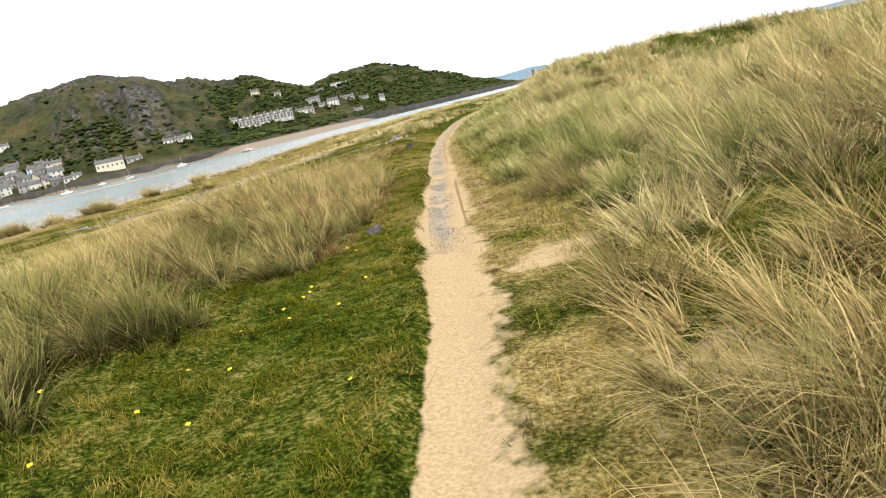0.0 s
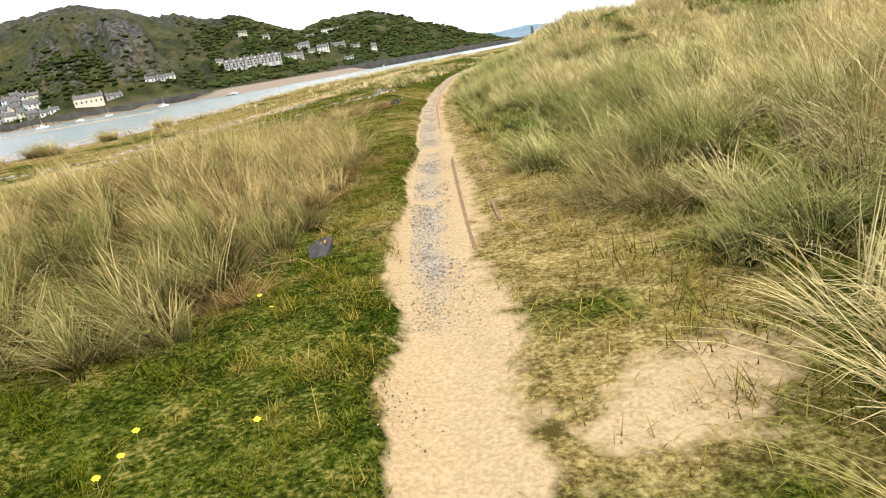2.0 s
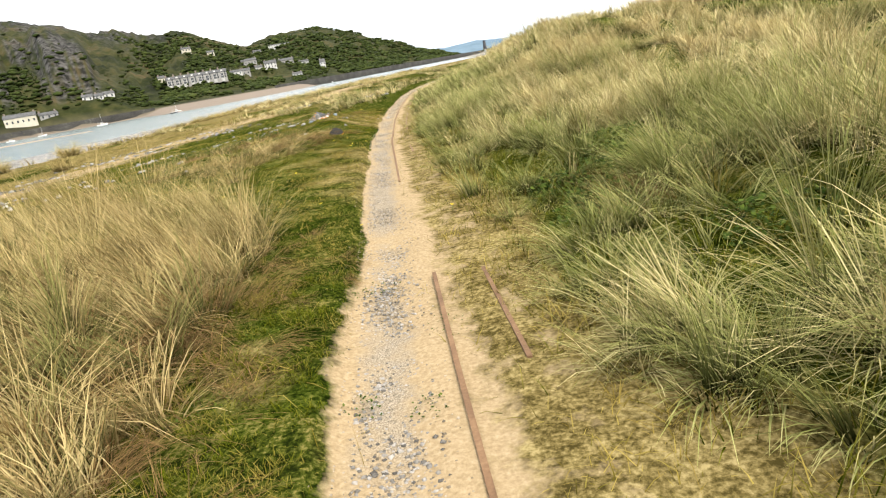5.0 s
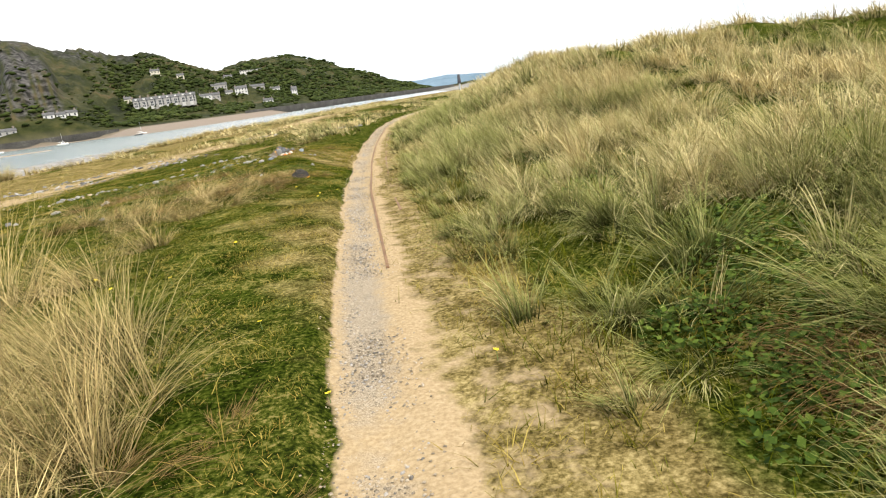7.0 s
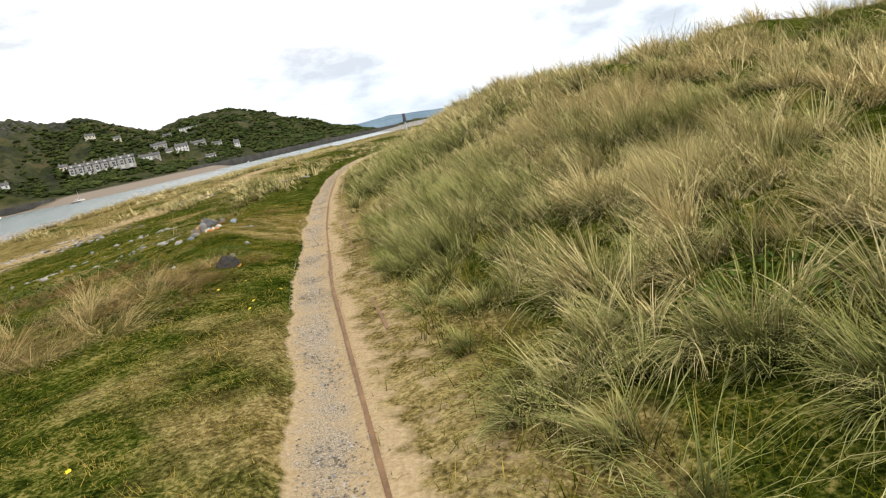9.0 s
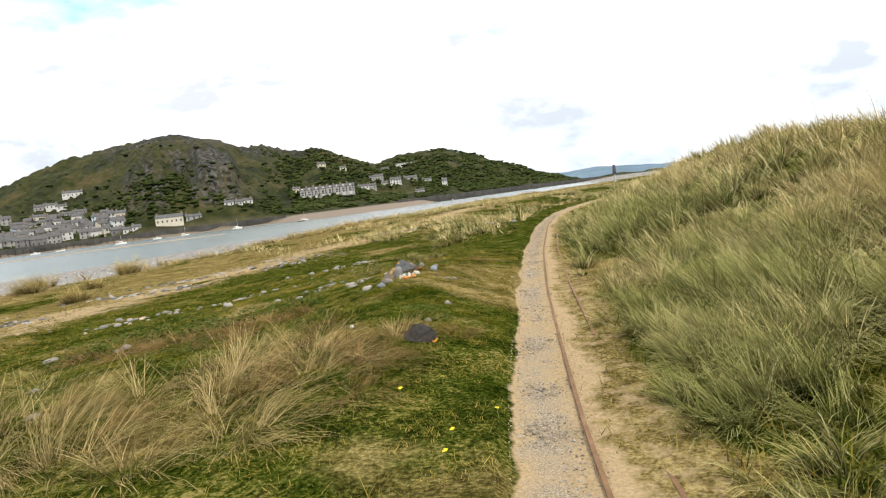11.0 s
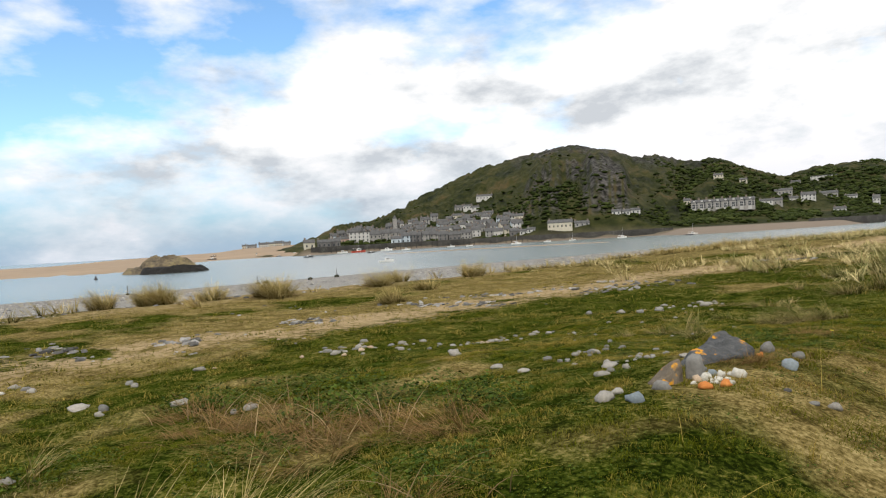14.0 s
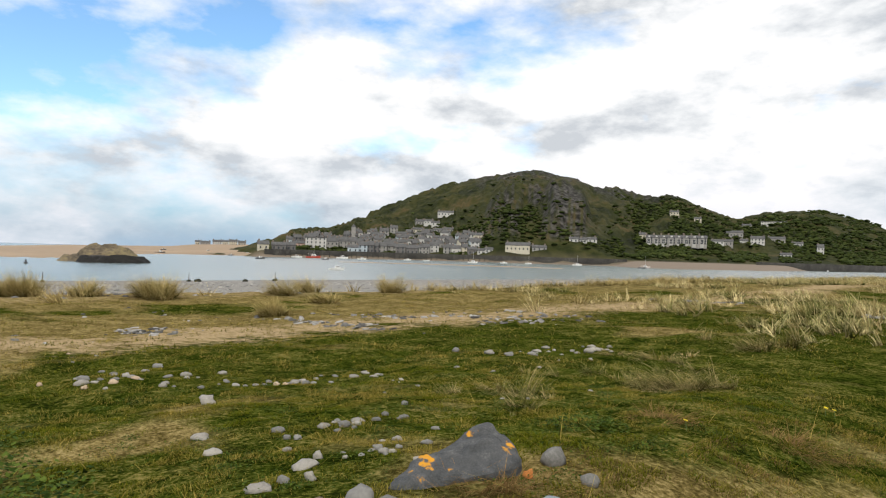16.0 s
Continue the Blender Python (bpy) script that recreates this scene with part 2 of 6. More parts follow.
def mesh_np(name, verts, faces, mat, attrs=None, smooth=False):
    """Large mesh from arrays: verts (n, 3), faces (m, 3 or 4); attrs: one float a vertex by name."""
    k = faces.shape[1]
    me = bpy.data.meshes.new(name)
    me.vertices.add(len(verts))
    me.vertices.foreach_set("co", verts.astype(np.float32).ravel())
    me.loops.add(len(faces) * k)
    me.loops.foreach_set("vertex_index", faces.astype(np.int32).ravel())
    me.polygons.add(len(faces))
    me.polygons.foreach_set("loop_start", np.arange(0, len(faces) * k, k, dtype=np.int32))
    me.update(calc_edges=True)
    for key, values in (attrs or {}).items():
        a = me.attributes.new(key, "FLOAT", "POINT")
        a.data.foreach_set("value", np.asarray(values, np.float32))
    me.materials.append(mat)
    if smooth:
        me.shade_smooth()
    return me


def grid_faces(rows, cols):
    i = np.arange(rows - 1)[:, None] * cols + np.arange(cols - 1)[None, :]
    return np.stack([i, i + 1, i + cols + 1, i + cols], -1).reshape(-1, 4)


def part(name, bm, mat, parent, label=""):
    me = bpy.data.meshes.new(name)
    bm.to_mesh(me)
    bm.free()
    me.materials.append(mat)
    ob = new(name, me)
    ob.parent = parent
    if label:
        tagged(ob, label)
    return ob


def share(name, me, parent, m=None, label=""):
    ob = new(name, me)
    ob.parent = parent
    if m is not None:
        ob.matrix_basis = m
    if label:
        tagged(ob, label)
    return ob


def box(bm, x0, y0, z0, x1, y1, z1):
    v = [bm.verts.new(c) for c in ((x0, y0, z0), (x1, y0, z0), (x1, y1, z0), (x0, y1, z0), (x0, y0, z1), (x1, y0, z1), (x1, y1, z1), (x0, y1, z1))]
    for f in ((3, 2, 1, 0), (4, 5, 6, 7), (0, 1, 5, 4), (1, 2, 6, 5), (2, 3, 7, 6), (3, 0, 4, 7)):
        bm.faces.new([v[k] for k in f])
    return bm


def tube(bm, a, b, r0, r1, n=8):
    a, b = Vector(a), Vector(b)
    q = (b - a).to_track_quat("Z", "Y")
    rings = []
    for c, r in ((a, r0), (b, r1)):
        rings.append([bm.verts.new(c + q @ Vector((r * math.cos(2 * math.pi * k / n), r * math.sin(2 * math.pi * k / n), 0))) for k in range(n)])
    for k in range(n):
        bm.faces.new((rings[0][k], rings[0][(k + 1) % n], rings[1][(k + 1) % n], rings[1][k]))
    bm.faces.new(rings[0][::-1])
    bm.faces.new(rings[1])
    return bm


def empty(name, m, label, category, group="", kind=""):
    ob = new(name)
    ob.matrix_basis = m
    return tagged(ob, label, category, group, kind)


def bearing(az, r):
    """Plan position at a bearing (degrees to the left of +y) and a range from the viewpoint."""
    a = radians(az)
    return EYE_X - math.sin(a) * r, EYE_Y + math.cos(a) * r
# ---------------------------------------------------------------- lie of the land
EYE_X, EYE_Y, EYE_Z = -2.56, 22.95, 1.28      # viewpoint from which bearings to the far shore are taken
SEA = -3.0                                     # level of the tidal water

_YS = np.linspace(-80.0, 400.0, 4801)
_XL = np.interp(_YS, [-80, 0, 2.4, 4.4, 6, 8, 10.4, 13.3, 15, 20, 24.5, 30, 38, 46, 54, 64, 80, 120],
                [-.5, -.6, -.68, -.77, -.97, -1.22, -1.45, -1.7, -1.87, -2.33, -2.58, -2.75, -2.75, -2.2, -.6, 3.0, 11, 40])
_k = np.exp(-np.linspace(-2.5, 2.5, 31) ** 2)
_XL = np.convolve(np.pad(_XL, 15, mode="edge"), _k / _k.sum(), mode="valid")
_XE = np.interp(_YS, [-80, 20, 30, 38, 51, 69, 93, 130, 250, 400], [-26, -25, -24, -22, -19, -16, -12.5, -5, 30, 95])


def path_left(y):
    """Left-hand edge of the trodden path."""
    return np.interp(y, _YS, _XL)


def shore_edge(y):
    """Seaward edge of the turf."""
    return np.interp(y, _YS, _XE)


def ramp(a, b, v):
    u = np.clip((v - a) / (b - a), 0, 1)
    return u * u * (3 - 2 * u)


_rng = np.random.RandomState(7)
_LAT = _rng.rand(64, 64)


def vnoise(x, y):
    """Smooth value noise, 0 to 1, one lattice cell a unit."""
    xi, yi = np.floor(x).astype(int), np.floor(y).astype(int)
    fx, fy = x - xi, y - yi
    fx, fy = fx * fx * (3 - 2 * fx), fy * fy * (3 - 2 * fy)
    a, b = _LAT[xi % 64, yi % 64], _LAT[(xi + 1) % 64, yi % 64]
    c, d = _LAT[xi % 64, (yi + 1) % 64], _LAT[(xi + 1) % 64, (yi + 1) % 64]
    return a + (b - a) * fx + (c - a) * fy + (a - b - c + d) * fx * fy


def fbm(x, y, octaves=4):
    out, amp, tot = 0.0, 1.0, 0.0
    for k in range(octaves):
        out = out + amp * vnoise(x * 2 ** k + 17 * k, y * 2 ** k + 31 * k)
        tot += amp
        amp *= 0.5
    return out / tot


def land(x, y):
    """Height of the ground on this side of the water."""
    x, y = np.asarray(x, float), np.asarray(y, float)
    s, d = x - path_left(y), x - shore_edge(y)
    hum = fbm(x / 1.7 + 5, y / 1.7 + 9, 4) - 0.5
    z = 0.05 * hum
    # turf lip beside the path, low ridge of tussocks early on, knoll by the boulders, gentle fall to the shore
    z = z + 0.07 * ramp(0.02, -0.12, s)
    z = z + 0.36 * np.exp(-((s + 3.6) / 1.7) ** 2) * ramp(17.5, 12, y) * ramp(-1.0, -2.0, s)
    z = z + 0.31 * np.exp(-(((x + 3.3) / 2.8) ** 2 + ((y - 24.5) / 4.2) ** 2)) * ramp(0.0, -1.3, s)
    z = z - 0.034 * np.clip(-s - 1.5, 0, 11) * ramp(9, 15, y) - 0.05 * np.clip(-s - 5.5, 0, 9) * ramp(16, 9, y)
    z = z + 0.16 * ramp(-0.3, -2.5, s) * hum
    # long rise of land further along the shore
    z = z + 0.55 * ramp(30, 60, y) * ramp(-1, -6, s) * ramp(-2, 5, d)
    # dune
    dune = ramp(0.9, 7.2, s) * (1.18 + 0.5 * ramp(20.5, 26, y)) - 0.35 * ramp(9, 20, s)
    crest = fbm(x / 3.4 + 40, y / 3.4, 3) - 0.5
    dune = dune * (1 - 0.46 * np.exp(-((y - 17.0) / 4.0) ** 2) * ramp(2, 5, s))
    z = z + dune + (0.75 * crest + 0.25 * hum) * ramp(1.2, 5.5, s)
    # worn path and wheel-rut between the rails
    z = z - 0.035 * np.exp(-((s - 0.24) / 0.16) ** 2) - 0.02 * np.exp(-((s - 0.62) / 0.12) ** 2) * ramp(6, 9, y)
    z = z * ramp(-9, 1.5, d) - 0.35 * ramp(1, -5, d)
    z = z - 0.043 * np.clip(-d - 2, 0, 140)
    return z

# ---------------------------------------------------------------- ground, water
def spaced(*runs):
    out = []
    for a, b, step in runs:
        out += list(np.arange(a, b - 1e-6, step))
    return np.array(out + [runs[-1][1]])


def dune_foot(y):
    """How far from the path's edge the marram of the dune begins."""
    return np.interp(y, [0, 3.8, 4.7, 6, 7.4, 8.4, 14, 18, 24, 40], [0.95, 0.95, 1.5, 1.6, 1.55, 1.2, 1.05, 0.85, 0.75, 0.75])


def masks(x, y, s, d):
    """Share of litter, sand, gravel and shingle at each place."""
    big, mid = fbm(x / 2.3 + 3, y / 2.3, 3), fbm(x / 0.8, y / 0.8 + 11, 3)
    sand = ramp(-0.05 - 0.22 * np.exp(-((y - 7.2) / 1.6) ** 2) - 0.16 * np.exp(-((y - 11.0) / 1.3) ** 2), 0.07, s + (0.16 + 0.16 * np.exp(-((y - 7.0) / 1.6) ** 2)) * (mid - 0.5)) * ramp(0.95, 0.20, s + 0.3 * (mid - 0.5) + 0.10 * ramp(5.5, 3.5, y) - 0.03 * ramp(6.0, 8.5, y))
    sand = np.maximum(sand, 0.36 * ramp(0.4, 0.55, s) * ramp(1.25, 0.95, s) * ramp(6.0, 8.5, y) * (0.6 + 0.8 * mid))   # dry sandy straw beside the path
    sand = np.maximum(sand, 0.95 * np.exp(-((s - 1.2) / 0.6) ** 2 - ((y - 5.45 - 0.5 * (s - 1.2)) / 0.42) ** 2) * (0.25 + 1.5 * (mid - 0.2)))
    sand = np.maximum(sand, 1.1 * np.exp(-((s - 1.75) / 0.75) ** 2 - ((y - 2.7) / 0.8) ** 2) * (0.55 + 0.8 * (mid - 0.2)))
    sand = np.maximum(sand, 0.6 * ramp(0.56, 0.68, big) * ramp(0.6, 1.0, s) * ramp(2.6, 1.4, s) * ramp(8, 5, y))   # blown sand on the dune foot
    band = np.exp(-((d - (11.0 + 3.0 * (fbm(y / 9, y * 0 + 3, 2) - 0.5))) / 2.2) ** 2)
    sand = np.maximum(sand, 0.62 * band * ramp(17, 20, y) * ramp(0.15, 0.5, mid))                      # bare track across the turf
    lit_band = 0.28 * band * ramp(15, 20, y)
    sand = np.maximum(sand, 0.42 * ramp(5, 1, d))
    litter = 0.38 + 0.10 * ramp(9.5, 11, y) * ramp(17, 13, y) * ramp(0, -0.5, s) - 0.05 * ramp(18, 22, y) + 0.8 * (big - 0.5) + (0.5 + 0.1 * ramp(20, 23, y)) * (mid - 0.5) + (0.26 + 0.20 * ramp(6, 9, y)) * ramp(0.3, 0.6, s) * ramp(2.2, 1.3, s) + 0.36 * np.exp(-((x + 3.0) / 1.0) ** 2 - ((y - 25.6) / 2.4) ** 2) + 0.15 * ramp(-1.5, -4, s) * ramp(14, 8, y)
    litter = litter - 0.42 * ramp(-0.05, -0.3, s) * ramp(-3.2, -2.0, s) * ramp(7.0, 5.6, y) - 0.34 * np.exp(-((s + 0.8) / 0.6) ** 2 - ((y - 9.0) / 1.3) ** 2) + 0.02 * ramp(-2.2, -0.3, s) * ramp(6.3, 7.2, y) * ramp(12.5, 10.5, y) * ramp(0.2, 0.0, s)
    litter = litter + lit_band + 0.10 * ramp(9, 2, d) + 0.22 * ramp(13, 9, d) * ramp(25, 29, y) - 0.22 * ramp(1.6, 2.8, s) - 0.42 * ramp(7.4, 8.2, y) * ramp(0.0, 0.5, s - dune_foot(y) + 0.1)
    gravel = np.exp(-((s - 0.19) / (0.14 + 0.05 * ramp(7, 9, y))) ** 2) * (0.25 + 0.65 * ramp(5.0, 7.5, y)) * (0.55 + 1.2 * (mid - 0.3))
    shingle = ramp(0.5, -3.5, d + 3 * (big - 0.5))
    return litter, sand, gravel, shingle


g_s = spaced((-2600, -400, 200), (-400, -100, 20), (-100, -30, 3), (-30, -9, 0.5), (-9, -1, 0.16), (-1, 1.6, 0.05), (1.6, 8, 0.16), (8, 20, 0.6), (20, 100, 8), (100, 2600, 250))
g_y = spaced((-2500, -100, 300), (-100, -10, 10), (-10, 0, 0.6), (0, 30, 0.13), (30, 60, 0.5), (60, 140, 2.5), (140, 400, 20), (400, 4200, 200))
S, Y = np.meshgrid(g_s, g_y)
X = S + path_left(Y)
D = X - shore_edge(Y)
litter, sand_m, gravel_m, shingle_m = masks(X, Y, S, D)
Z = land(X, Y) + 0.012 * (fbm(X / 0.22, Y / 0.22, 2) - 0.5) * ramp(1.2, -0.2, np.abs(S - 0.4)) + 0.022 * (fbm(X / 0.30, Y / 0.36 + 7, 2) - 0.5) * ramp(0.2, 0.7, sand_m) * ramp(0.0, 0.12, S) * ramp(1.9, 1.4, S)
ground = new("ground", mesh_np("ground", np.stack([X, Y, Z], -1).reshape(-1, 3), grid_faces(*X.shape), M_GROUND,
             {"litter": litter.ravel(), "sand": sand_m.ravel(), "gravel": gravel_m.ravel(), "shingle": shingle_m.ravel()}, smooth=True))
tagged(ground, "dune turf with a sandy path and stony shore", "ground", kind="structure")

def water_material():
    m = bpy.data.materials.new("tidal_water")
    m.use_nodes = True
    t = m.node_tree
    p = t.nodes["Principled BSDF"]
    p.inputs["Roughness"].default_value, p.inputs["IOR"].default_value = 0.24, 1.33
    co = t.nodes.new("ShaderNodeTexCoord").outputs["Object"]
    n, n2 = t.nodes.new("ShaderNodeTexNoise"), t.nodes.new("ShaderNodeTexNoise")
    n.inputs["Scale"].default_value, n.inputs["Detail"].default_value = 0.5, 6
    n2.inputs["Scale"].default_value, n2.inputs["Detail"].default_value = 0.018, 5
    mp = t.nodes.new("ShaderNodeMapping")
    mp.inputs["Scale"].default_value = (1, 2.2, 1)
    t.links.new(co, mp.inputs[0])
    t.links.new(mp.outputs[0], n.inputs["Vector"])
    t.links.new(mp.outputs[0], n2.inputs["Vector"])
    b = t.nodes.new("ShaderNodeBump")
    b.inputs["Strength"].default_value, b.inputs["Distance"].default_value = 0.35, 0.12
    t.links.new(n.outputs[0], b.inputs["Height"])
    t.links.new(b.outputs[0], p.inputs["Normal"])
    r = t.nodes.new("ShaderNodeValToRGB")
    r.color_ramp.elements[0].position, r.color_ramp.elements[0].color = 0.35, (0.13, 0.172, 0.172, 1)
    r.color_ramp.elements[1].position, r.color_ramp.elements[1].color = 0.65, (0.20, 0.235, 0.228, 1)
    t.links.new(n2.outputs[0], r.inputs[0])
    t.links.new(r.outputs[0], p.inputs["Base Color"])
    return m


w_x, w_y = spaced((-4900, -500, 400), (-500, 300, 50), (300, 4900, 400)), spaced((-3000, -200, 400), (-200, 900, 50), (900, 4900, 400))
WX, WY = np.meshgrid(w_x, w_y)
water = new("water", mesh_np("water", np.stack([WX, WY, WX * 0 + SEA], -1).reshape(-1, 3), grid_faces(*WX.shape), water_material(), smooth=True))
tagged(water, "calm grey-blue tidal water of the estuary", "water", kind="structure")

# ---------------------------------------------------------------- far shore: hill above the town
CREST_AZ = [-16, -8, -4, -1.7, 1.6, 5.5, 6.7, 10, 13.5, 16, 18.7, 20.9, 23.2, 25.3, 27.5, 29, 32.5, 35, 40, 43, 48, 50.6, 53.2, 55.2, 56.6, 57.5, 59, 62]
CREST_EL = [-.1, -.05, 0.0, 0.1, 1.1, 2.6, 3.2, 4.2, 4.15, 3.5, 4.6, 5.55, 5.45, 6.1, 6.25, 7.1, 7.65, 7.4, 6.5, 5.4, 3.2, 2.1, 1.9, 1.25, 0.45, 0.3, -0.3, -0.45]


def hill_base(az):
    return np.interp(az, [-16, -4, 2, 8, 14, 20, 45, 52, 56, 62], [1500, 1050, 780, 600, 500, 440, 440, 410, 390, 380])


def hill_crest(az):
    return np.interp(az, [-16, 14, 16.5, 19, 45, 52, 62], [1500, 1150, 980, 860, 850, 760, 600])


def hill(az, r):
    """Height of the far shore at a bearing and a range from the viewpoint."""
    az, r = np.asarray(az, float), np.asarray(r, float)
    r0, rc = hill_base(az), hill_crest(az)
    u = (r - r0) / np.maximum(rc - r0, 60)
    top = EYE_Z + rc * np.tan(np.radians(np.interp(az, CREST_AZ, CREST_EL)))
    flat = 0.075 * ramp(36, 42, az)
    v = np.clip((u - flat) / (1 - flat), 0, 1)
    cliff = ramp(24, 28, az) * ramp(40, 35, az)
    form = v ** (1.08 - 0.42 * cliff)
    face = ramp(27.6, 28.5, az) * ramp(31.7, 30.9, az)
    form = form + 0.10 * face * ramp(0.08, 0.16, v) * ramp(0.8, 0.5, v)
    px, py = az * 9.0, r
    rough = fbm(px / 26 + 3, py / 60, 5) - 0.5
    crag = np.abs(fbm(px / 9 + 13, py / 140, 4) - 0.5)
    foot = 1.0 - 4.8 * ramp(56.6, 58.6, az)
    z = foot + (top - foot) * form
    knob = np.abs(fbm(px / 3.6 + 3, py / 22, 3) - 0.5) * 2
    z = z + (7.0 * (1 - 0.8 * face) * (0.45 - knob) + 3.0 * (fbm(px / 1.3, py / 9, 2) - 0.5)) * ramp(0.05, 0.25, v) * (top > 20)
    body = np.sin(np.pi * np.clip(v, 0, 1)) ** 0.7
    z = z + rough * 20 * body - crag * 26 * cliff * np.sin(np.pi * np.clip(v * 1.25, 0, 1)) + rough * 2.2 * ramp(0.7, 1.0, v) * (top > 20)
    z = np.where(u > 1, z - 90 * (u - 1), z)
    beach = np.clip(-u, 0, 1) * np.maximum(rc - r0, 60)
    return np.where(u < 0, foot - beach * 0.065 - 3.6 * np.maximum(ramp(23.5, 26, az), ramp(12.5, 10.5, az)) * ramp(0, 3, beach), z)


h_az = np.arange(-16, 62.01, 0.22)
h_u = np.concatenate([[-0.16, -0.12, -0.08, -0.04, -0.014, -0.006, -0.002], np.linspace(0, 1.0, 96), [1.06, 1.15, 1.4]])
HA, HU = np.meshgrid(h_az, h_u)
HR = hill_base(HA) + HU * np.maximum(hill_crest(HA) - hill_base(HA), 60)
HZ = hill(HA, HR)
HX, HY = EYE_X - np.sin(np.radians(HA)) * HR, EYE_Y + np.cos(np.radians(HA)) * HR


def hill_material():
    m = material("hillside", [(0.34, (0.007, 0.010, 0.003)), (0.45, (0.020, 0.025, 0.007)), (0.54, (0.040, 0.042, 0.013)), (0.62, (0.066, 0.052, 0.022)), (0.72, (0.095, 0.062, 0.028))],
                 scale=0.022, fine=0.16, rough=0.95, bump=0.8, depth=4.0, spec=0.1, detail=8)
    t = m.node_tree
    p, base = t.nodes["Principled BSDF"], t.nodes[m["ramp"]].outputs[0]
    rock = t.nodes.new("ShaderNodeValToRGB")
    for e, (pos, col) in zip(rock.color_ramp.elements, [(0.40, (0.012, 0.012, 0.012)), (0.70, (0.115, 0.108, 0.103))]):
        e.position, e.color = pos, (*col, 1)
    n = t.nodes.new("ShaderNodeTexNoise")
    n.inputs["Scale"].default_value, n.inputs["Detail"].default_value = 0.22, 8
    mp = t.nodes.new("ShaderNodeMapping")
    mp.inputs["Scale"].default_value, mp.inputs["Rotation"].default_value = (1.2, 1.2, 0.10), (0, 0.45, 0)
    t.links.new(t.nodes.new("ShaderNodeTexCoord").outputs["Object"], mp.inputs[0])
    t.links.new(mp.outputs[0], n.inputs["Vector"])
    t.links.new(n.outputs[0], rock.inputs[0])
    last = base
    for key, col in (("rock", rock.outputs[0]), ("beach", None)):
        a = t.nodes.new("ShaderNodeAttribute")
        a.attribute_name = key
        x = t.nodes.new("ShaderNodeMixRGB")
        t.links.new(a.outputs["Fac"], x.inputs[0])
        t.links.new(last, x.inputs[1])
        if col:
            t.links.new(col, x.inputs[2])
        else:
            x.inputs[2].default_value = (0.20, 0.163, 0.128, 1)
        last = x.outputs[0]
    t.links.new(last, p.inputs["Base Color"])
    return m


_v = np.clip(HU, 0, 1)
_streak = fbm(HA * 5.5 + 0.012 * HR, HR / 120, 4)
rock_m = 0.9 * ramp(27.8, 28.6, HA + 3.0 * (_streak - 0.5)) * ramp(32.4, 31.2, HA + 4.0 * (_streak - 0.5)) * ramp(0.30, 0.46, _streak) * ramp(0.03, 0.06, _v) * ramp(0.46, 0.36, _v + 0.3 * (_streak - 0.5))      # the bare face
rock_m = np.maximum(rock_m, 0.85 * ramp(30.5, 31.5, HA) * ramp(38, 36, HA) * ramp(0.03, 0.08, _v) * ramp(0.5, 0.38, _v) * ramp(0.48, 0.58, _streak))        # broken crags beside it
rock_m = np.maximum(rock_m, ramp(0.40, 0.56, fbm(HA * 2.6 + 7, HR / 26, 4)) * (0.12 + 0.7 * ramp(0.55, 0.85, _v)) * ramp(20, 25, HA) * ramp(40, 35, HA) * ramp(0.06, 0.15, _v))
far_hill = new("hill", mesh_np("hill", np.stack([HX, HY, HZ], -1).reshape(-1, 3), grid_faces(*HA.shape)[:, ::-1], hill_material(),
               {"rock": rock_m.ravel(), "beach": ramp(0.004, -0.01, HU).ravel()}, smooth=True))
tagged(far_hill, "steep craggy hill with rough green slopes above the town", "hill", kind="structure")

# ---------------------------------------------------------------- grass
def blades(name, roots, length, width, lean, curl, head, tone, mat, rng, joints=2):
    """Blades as tapered bent strips. roots (n, 3); lean: angle off the upright; curl: extra bend towards the tip; head: bearing of the lean."""
    n = len(roots)
    ring = []
    along = []
    side = np.stack([-np.sin(head), np.cos(head), np.zeros(n)], -1)
    twist = rng.uniform(-0.9, 0.9, n)
    out = np.stack([np.cos(head), np.sin(head), np.zeros(n)], -1)
    side = side * np.cos(twist)[:, None] + out * np.sin(twist)[:, None] * 0.7
    pos = roots.copy()
    for k in range(joints + 1):
        u = k / joints
        half = width * (1 - 0.75 * u) * 0.5
        if k < joints:
            ring.append(pos - side * half[:, None])
            ring.append(pos + side * half[:, None])
            along += [np.full(n, u)] * 2
        else:
            ring.append(pos.copy())
            along.append(np.full(n, u))
        ang = lean + curl * (u + 0.5 / joints)
        step = length / joints
        pos = pos + (out * np.sin(ang)[:, None] + np.array([0, 0, 1.0]) * np.cos(ang)[:, None]) * step[:, None]
    m = len(ring)
    verts = np.stack(ring, 1).reshape(-1, 3)
    base = np.arange(n)[:, None] * m
    tris = []
    for k in range(joints - 1):
        a = 2 * k
        tris += [[a, a + 1, a + 3], [a, a + 3, a + 2]]
    a = 2 * (joints - 1)
    tris.append([a, a + 1, a + 2])
    faces = (base[:, :, None] + np.array(tris)[None].reshape(1, 1, -1)).reshape(-1, 3)
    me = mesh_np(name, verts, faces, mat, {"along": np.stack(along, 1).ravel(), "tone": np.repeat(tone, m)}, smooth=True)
    return me


